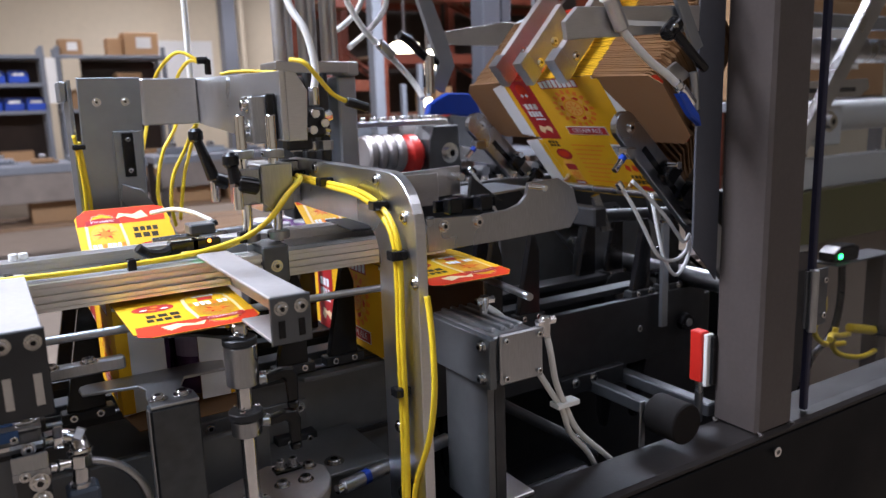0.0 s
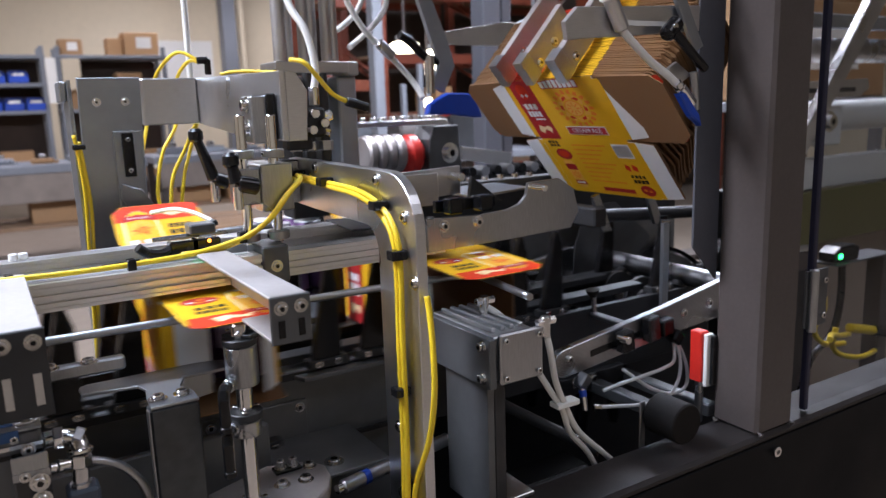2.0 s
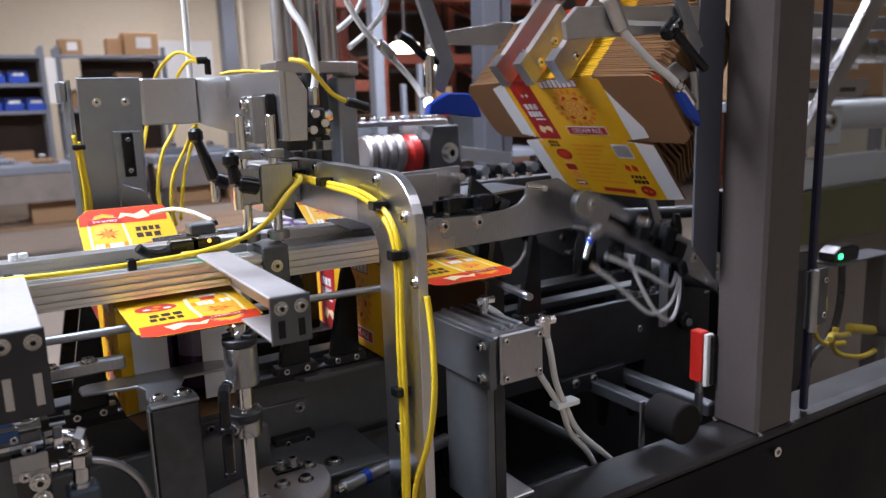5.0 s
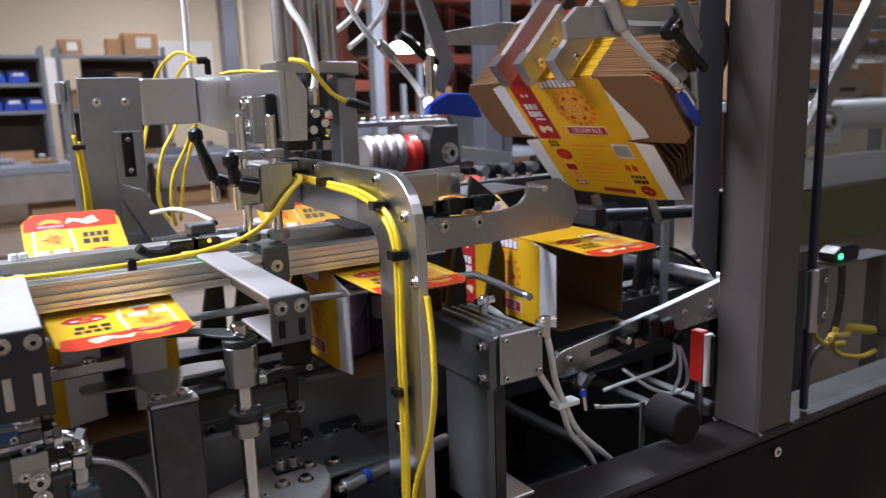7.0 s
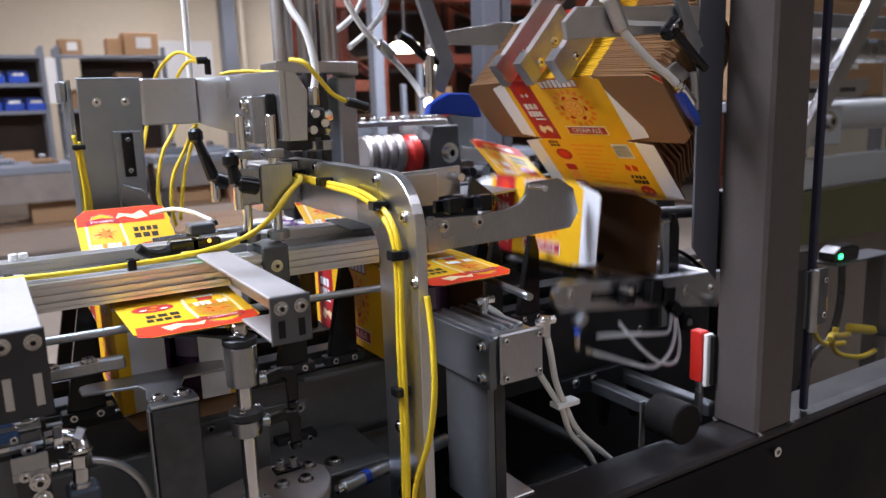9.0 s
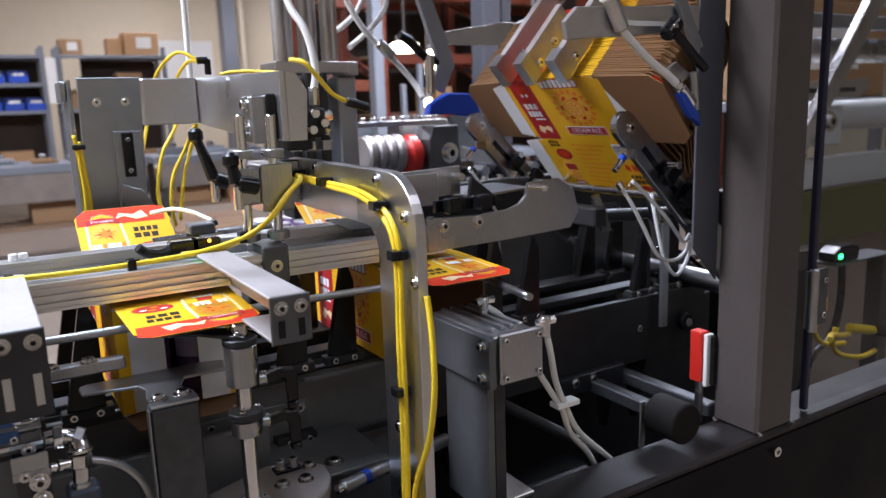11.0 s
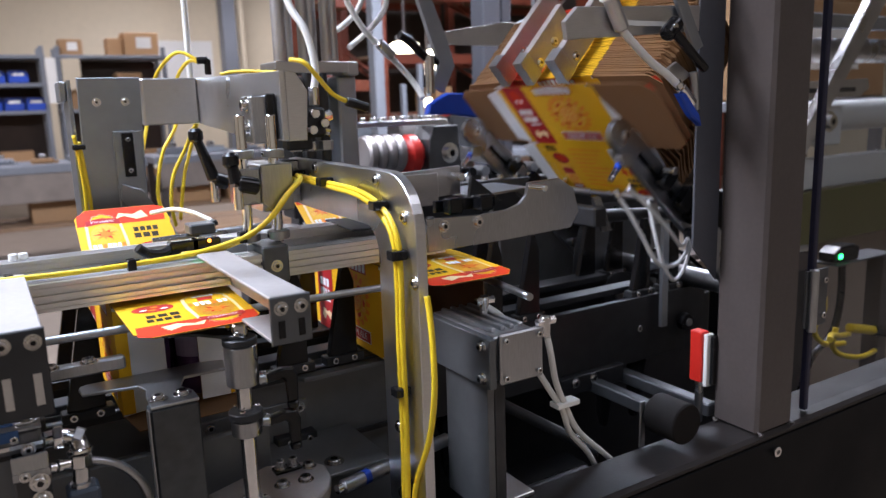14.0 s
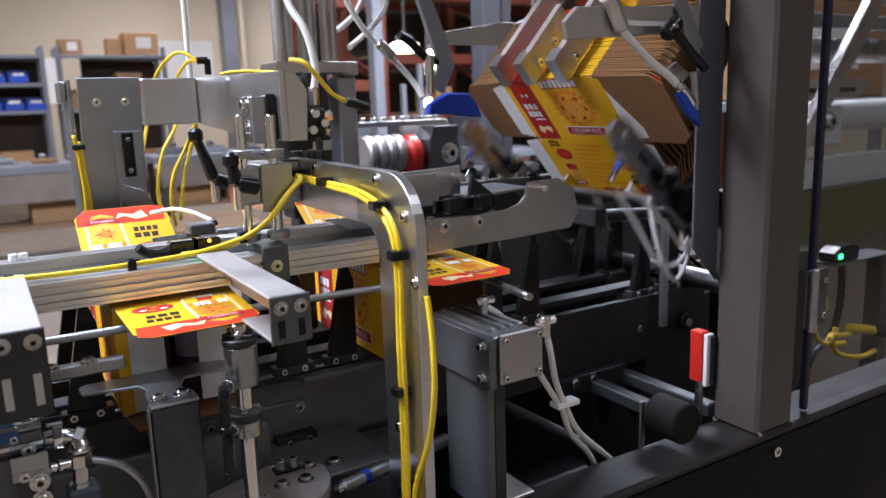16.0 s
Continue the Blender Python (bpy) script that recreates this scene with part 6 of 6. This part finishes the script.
packing_box(0.20, 12.2, 1.902, 0.24, 0.3, 0.24, 0, True)
packing_box(1.5, 12.2, 1.532, 0.5, 0.4, 0.34)
packing_box(2.05, 12.2, 1.532, 0.34, 0.4, 0.5, 0, False, "white and brown cardboard box")


def red_bin(x, y, z):
    t = thing("red_tray", (x, y, z), "red plastic parts tray on the shelf", "tray")
    part("tray_base", bm_box((-0.16, -0.12, 0), (0.16, 0.12, 0.02), 0.004), REDP, t)
    part("tray_front", bm_box((-0.16, -0.12, 0.0205), (0.16, -0.10, 0.20), 0.004), REDP, t)


red_bin(2.37, 12.1, 1.532)
for i, (x, w, h) in enumerate(((-1.3, 0.3, 0.2), (-0.95, 0.26, 0.16), (-0.6, 0.3, 0.22), (-0.2, 0.2, 0.2))):
    packing_box(x, 12.2, 1.902, w, 0.3, h, 0, i % 2 == 0)
for i in range(5):
    packing_box(-1.35 + i * 0.46, 12.25, 0.502, 0.40, 0.4, 0.35 + 0.12 * (i % 3), 0, i % 2 == 1)
for i in range(3):
    packing_box(1.35 + i * 0.45, 12.25, 0.502, 0.40, 0.4, 0.4 + 0.1 * (i % 2), 0, i % 2 == 0)


def hanging_sheets():
    t = thing("paper_pads", (0, 0, 0), "cream paper pads hung between the shelves", "paper")
    part("pad", bm_box((0.965, 11.955, 1.62), (1.095, 11.968, 2.24), 0.003), PAPER, t)
    part("pad", bm_box((1.165, 11.945, 1.80), (1.40, 11.958, 2.225), 0.003), WALLM, t)


hanging_sheets()


def notice_board():
    t = thing("notice_board", (0, 0, 0), "pale whiteboard with papers on the wall", "whiteboard")
    part("panel", bm_box((2.6, 14.96, 1.6), (4.1, 14.999, 2.75), 0.006), PAPER, t)
    for x in (2.75, 3.2, 3.6):
        part("sheet", bm_box((x, 14.955, 1.9), (x + 0.3, 14.9595, 2.35), 0), PAPER, t)


notice_board()


def pipe_wall():
    """A steel column and pipes against the wall."""
    t = thing("building_column", (0, 0, 0), "cream and grey steel column with pipes", "column")
    part("web", bm_box((4.15, 14.3, 0), (4.40, 14.6, 5), 0.01), RACK, t)
    part("pipe", bm_rod((4.55, 14.5, 0), (4.55, 14.5, 5), 0.06, 14), WALLM, t)


pipe_wall()


BENCHM = mat("grey_brown_board", (0.20, 0.165, 0.14), 0.75, 0.0, 0.3, 6, 0.1, dirt=0.3)


def work_bench(x0, x1, y, z, label):
    t = thing("work_bench", (0, 0, 0), label, "bench", "benches in the hall")
    part("bench_top", bm_box((x0, y, z - 0.08), (x1, y + 0.9, z), 0.006), RACK, t)
    for x in (x0 + 0.1, x1 - 0.1):
        for dy in (0.08, 0.82):
            part("leg", bm_box((x - 0.04, y + dy - 0.04, 0), (x + 0.04, y + dy + 0.04, z - 0.081), 0.004), DARK, t)
    part("apron", bm_box((x0 + 0.06, y + 0.01, z - 0.36), (x1 - 0.06, y + 0.03, z - 0.081), 0.004), BENCHM, t, "grey-brown board apron")
    part("under_shelf", bm_box((x0 + 0.15, y + 0.05, 0.35), (x1 - 0.15, y + 0.85, 0.39), 0.004), WOOD, t)
    return t


work_bench(-1.8, 1.5, 8.3, 0.98, "grey work bench heaped with metal parts")
work_bench(1.7, 4.6, 9.0, 0.95, "grey work bench with crates beneath")
rng = random.Random(11)


def scrap(x, y, z, s, material, label):
    t = thing("machine_part", (x, y, z), label, "machine part", "loose parts on the benches", turn=rng.uniform(-40, 40))
    part("body", bm_box((-s, -s * 0.5, 0), (s, s * 0.5, s * 0.5), 0.01), material, t)
    part("boss", bm_rod((0, 0, s * 0.5), (0, 0, s * 0.9), s * 0.3, 14, bevel=0.006), STEEL, t)
    part("lug", bm_box((s, -s * 0.2, 0), (s * 1.4, s * 0.2, s * 0.25), 0.006), material, t)


for i in range(9):
    scrap(-1.6 + i * 0.36, 8.7 + rng.uniform(-0.2, 0.25), 0.981, rng.uniform(0.10, 0.2), rng.choice((RACK, GALV, ALU, CARDB)), "pale grey metal machine part on the bench")
for i in range(6):
    scrap(2.0 + i * 0.45, 9.4, 0.951, rng.uniform(0.12, 0.22), rng.choice((RACK, GALV, DARK, CARDB)), "grey metal machine part on the bench")
for i in (2, 4):
    packing_box(-1.4 + i * 0.50, 8.75, 0.392, 0.42, 0.6, rng.uniform(0.25, 0.42), 0, False, "brown cardboard box under the bench")
for i in range(4):
    packing_box(2.2 + i * 0.6, 9.45, 0.392, 0.5, 0.6, rng.uniform(0.25, 0.45), 0, False, "brown cardboard box under the bench")


def pallet(x, y, n, label="grey-brown wooden pallet on the floor"):
    for k in range(n):
        t = thing("pallet", (x, y, k * 0.145), label, "pallet", "stacked pallets")
        for j in range(5):
            part("deck_board", bm_box((-0.6, -0.5 + j * 0.22, 0.122), (0.6, -0.38 + j * 0.22, 0.144), 0.002), WOOD, t)
        for j in range(3):
            part("runner", bm_box((-0.6 + j * 0.54, -0.5, 0), (-0.48 + j * 0.54, 0.5, 0.1215), 0.002), WOOD, t)


pallet(1.6, 7.2, 3)
pallet(3.2, 7.4, 2)


def pallet_rack(x0, x1, y, levels):
    t = thing("pallet_rack", (0, 0, 0), "orange-red steel pallet rack filled with dark stock", "pallet rack", "pallet racks")
    for x in (x0, x1):
        for dy in (0, 0.9):
            part("upright", bm_box((x - 0.045, y + dy - 0.045, 0), (x + 0.045, y + dy + 0.045, 3.9), 0.004), ORANGE, t)
        for k in range(5):
            part("brace", bm_rod((x, y, 0.3 + k * 0.7), (x, y + 0.9, 0.65 + k * 0.7), 0.018, 8), ORANGE, t)
    for z in levels:
        for dy in (0, 0.9):
            part("beam", bm_box((x0 + 0.046, y + dy - 0.03, z - 0.11), (x1 - 0.046, y + dy + 0.03, z), 0.004), ORANGE, t)
        part("deck", bm_box((x0 + 0.05, y + 0.031, z - 0.03), (x1 - 0.05, y + 0.869, z - 0.001), 0), WOOD, t)
    return t


pallet_rack(3.05, 3.62, 7.0, (0.9, 1.7, 2.5))
pallet_rack(3.85, 5.2, 7.6, (0.7, 1.35, 2.0, 2.7))
pallet_rack(5.4, 7.4, 7.6, (0.7, 1.35, 2.0, 2.7))
pallet_rack(7.6, 9.6, 7.6, (0.7, 1.6, 2.5))
for i in range(26):
    lv = rng.choice((0.7, 1.35, 2.0, 2.7))
    x = 4.05 + (i % 13) * 0.40
    if 5.15 < x < 5.65 or x > 7.2:
        continue
    sx = rng.uniform(0.22, 0.36)
    if i % 3 == 0:
        packing_box(x, 8.05, lv + 0.001, sx, 0.5, rng.uniform(0.2, 0.45), 0, i % 2 == 0)
    else:
        scrap(x, 8.0, lv + 0.001, sx * 0.5, rng.choice((DARK, RACK, BLACKED, ORANGE, GALV)), "dark stored machine part on the rack")


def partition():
    # Added dark board, standing in for the dim space behind the racks.
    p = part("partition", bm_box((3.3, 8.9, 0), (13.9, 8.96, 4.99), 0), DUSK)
    tagged(p, "dark brown board added for the dim depth behind the racks", "partition", kind="structure")


partition()


def work_lamp(x, y, z, r, h, label):
    t = thing("work_lamp", (x, y, z), label, "lamp", "lit lamps in the hall")
    part("diffuser", bm_rod((0, 0, 0), (0, 0, h), r, 18, bevel=min(0.02, h / 3)), LAMPW, t, "glowing lamp glass")
    part("cap", bm_rod((0, 0, h), (0, 0, h + 0.06), r * 0.6, 14, bevel=0.01), RACK, t)
    part("stem", bm_rod((0, 0, h + 0.06), (0, 0, 5.0 - z), 0.012, 8), DARK, t)


work_lamp(3.50, 6.3, 1.92, 0.135, 0.09, "flat glowing work lamp hanging from the ceiling")
work_lamp(3.78, 6.3, 1.70, 0.055, 0.24, "upright glowing tube lamp hanging from the ceiling")
work_lamp(3.74, 6.3, 1.40, 0.04, 0.10, "small glowing lamp hanging from the ceiling")


def far_machine():
    t = thing("packing_machine", (0, 0, 0), "dark half-built packing machine with steel frame", "machine")
    for x in (2.5, 3.3, 4.0):
        for y in (5.0, 5.6):
            part("leg", bm_box((x - 0.04, y - 0.04, 0), (x + 0.04, y + 0.04, 1.0), 0.004), DARK, t)
    part("table", bm_box((2.4, 4.9, 1.001), (4.1, 5.7, 1.06), 0.006), RACK, t)
    part("motor", bm_rod((2.75, 5.2, 1.22), (3.2, 5.2, 1.22), 0.15, 20, bevel=0.02), DARK, t)
    part("gearbox", bm_box((3.2, 5.05, 1.061), (3.5, 5.35, 1.42), 0.02), BLACKED, t)
    part("panel", bm_box((2.45, 5.45, 1.061), (3.9, 5.5, 1.30), 0.006), GALV, t)
    part("post", bm_box((4.0, 4.95, 1.061), (4.08, 5.05, 2.6), 0.006), RACK, t)
    part("top_beam", bm_box((2.45, 4.96, 2.601), (4.1, 5.04, 2.68), 0.006), RACK, t)
    part("post", bm_box((2.5, 4.95, 1.061), (2.58, 5.05, 2.6), 0.006), RACK, t)
    for x in (2.8, 2.95, 3.6, 3.7):
        part("riser", bm_box((x, 5.1, 1.061), (x + 0.035, 5.14, 1.5 + (x * 7 % 0.3)), 0.002), RACK, t)
    part("red_button", bm_rod((3.05, 4.92, 1.40), (3.05, 4.86, 1.40), 0.05, 16, bevel=0.01), REDP, t)
    part("button_post", bm_box((3.03, 4.93, 1.061), (3.07, 4.96, 1.45), 0.003), RACK, t)
    return t


far_machine()


def grey_upright():
    t = thing("frame_upright", (0, 0, 0), "blue-grey steel upright behind the magazine", "upright")
    part("post", bm_box((2.02, 2.9, 0), (2.12, 3.0, 3.2), 0.006), BLUEGREY, t)
    part("post", bm_box((2.16, 2.95, 0), (2.22, 3.05, 3.2), 0.006), BLUEGREY, t)
    part("foot", bm_box((1.95, 2.85, 0.0005), (2.25, 3.1, 0.012), 0.002), RACK, t)


grey_upright()

# ---- small things ----


def rail_clamps():
    t = thing("rail_clamp", (0, 0, 0), "small grey clamp block behind the rail", "clamp block")
    part("block", bm_box((0.224, 1.00, 1.290), (0.258, 1.03, 1.304), 0.002), GREYP, t)
    part("rod", bm_rod((0.18, 1.02, 1.285), (0.34, 1.02, 1.289), 0.005, 12), STEEL, t)
    part("cable", bm_tube([(0.262, 1.03, 1.302), (0.245, 1.06, 1.312), (0.225, 1.09, 1.316), (0.20, 1.12, 1.31)], 0.003, 10, 5), WHITE, t, "white sensor cable")
    part("plug", bm_rod((0.255, 1.03, 1.296), (0.268, 1.03, 1.300), 0.004, 10), PLASTIC, t)
    part("hanger", bm_box((0.235, 0.969, 1.262), (0.25, 1.0, 1.29), 0.001), GREYP, t)


rail_clamps()


def carton_sensor():
    t = thing("carton_sensor", (0, 0, 0), "small black sensor with a green light by the arch", "sensor")
    part("housing", bm_box((0.492, 0.842, 1.262), (0.512, 0.862, 1.290), 0.002), PLASTIC, t)
    part("lens", bm_box((0.496, 0.8395, 1.280), (0.503, 0.8418, 1.286), 0.0005), GREENL, t)
    part("nut", bm_rod((0.502, 0.852, 1.290), (0.502, 0.852, 1.302), 0.006, 6, smooth=False), STEEL, t)
    part("nut", bm_rod((0.502, 0.852, 1.252), (0.502, 0.852, 1.2618), 0.007, 6, smooth=False), WHITE, t)


carton_sensor()


def base_stones():
    """Dark blocks and screws on the floor of the machine."""
    t = thing("drive_block", (0, 0, 0), "dark steel drive block low inside the machine", "drive block")
    part("rod", bm_rod((0.42, 0.72, 0.945), (0.66, 0.72, 0.945), 0.009, 14), BLACKED, t)
    part("foot", bm_box((0.60, 0.80, 0.31), (0.74, 0.86, 0.8995), 0.004), BLACKP, t)
    p = part("chain_plate", bm_plate([(0.76, 0.97), (0.90, 0.97), (0.90, 1.0), (0.76, 1.0)], "y", 0.89, 0.9045, 0.001), BLACKED, t)
    bolt(p, (0.79, 0.89, 0.99), (0, -1, 0), 0.006, 0.004)
    bolt(p, (0.83, 0.89, 0.99), (0, -1, 0), 0.006, 0.004)


base_stones()


def side_screws():
    """Screws and scratches' plates on the conveyor side."""
    t = thing("side_cover", (0, 0, 0), "bolted grey cover plate on the conveyor side", "cover plate")
    p = part("cover", bm_plate([(0.20, 0.975), (0.34, 0.975), (0.34, 1.06), (0.20, 1.06)], "y", 0.929, 0.9345, 0.001), SIDEM, t)
    for x in (0.21, 0.33):
        for z in (0.985, 1.05):
            bolt(p, (x, 0.929, z), (0, -1, 0), 0.005, 0.003)
    part("tab", bm_plate([(0.56, 0.88), (0.60, 0.88), (0.60, 0.904), (0.56, 0.904)], "z", 1.06, 1.064, 0.0005), GREYP, t)


side_screws()


def motions():
    step = 0.05
    times = [i * step for i in range(int(16.0 / step) + 1)]
    for k, ob, front, back, top, near, far in CARTONS:
        rows, rf, rb, rt, lead, trail, lift = [], [], [], [], [], [], []
        for t in times:
            m, fold = carton_state(k, t)
            a, b, c = panel_poses(fold)
            rows.append((t, m))
            rf.append((t, a))
            rb.append((t, b))
            rt.append((t, c))
            lift.append((t, pose(0, CL, 0, 31 * (1 - (fold - 90) / 89))))
            u, v = tuck(k, t)
            lead.append((t, pose(0, 0, 0, 0, 0, 86 * u)))
            trail.append((t, pose(0, 0, 0, 0, 0, -84 * v)))
        walk(ob, rows)
        walk(front, rf)
        walk(back, rb)
        walk(top, rt)
        walk(near[0], lead)
        walk(near[1], trail)
        walk(far, lift)
    for k, ob in CANS:
        walk(ob, [(t, cans_pose(k, t)) for t in times])
    for ob, s in LUGS:
        walk(ob, [(t, lug_pose(s + travel(t))) for t in times])
    walk(ARM, [(t, Matrix.Translation(PIVOT) @ pose(0, 0, 0, 0, -arm_angle(t % CYCLE), 0)) for t in times])

    rows = []
    for t in times:
        p = t % CYCLE
        turn = ease((p - 1.58) / 0.14) - ease((p - 2.42) / 0.16)
        rows.append((t, pose(SHAFT[0], SHAFT[1], 0, 0, 0, -112 * turn)))
    walk(TUCKER, rows)


motions()
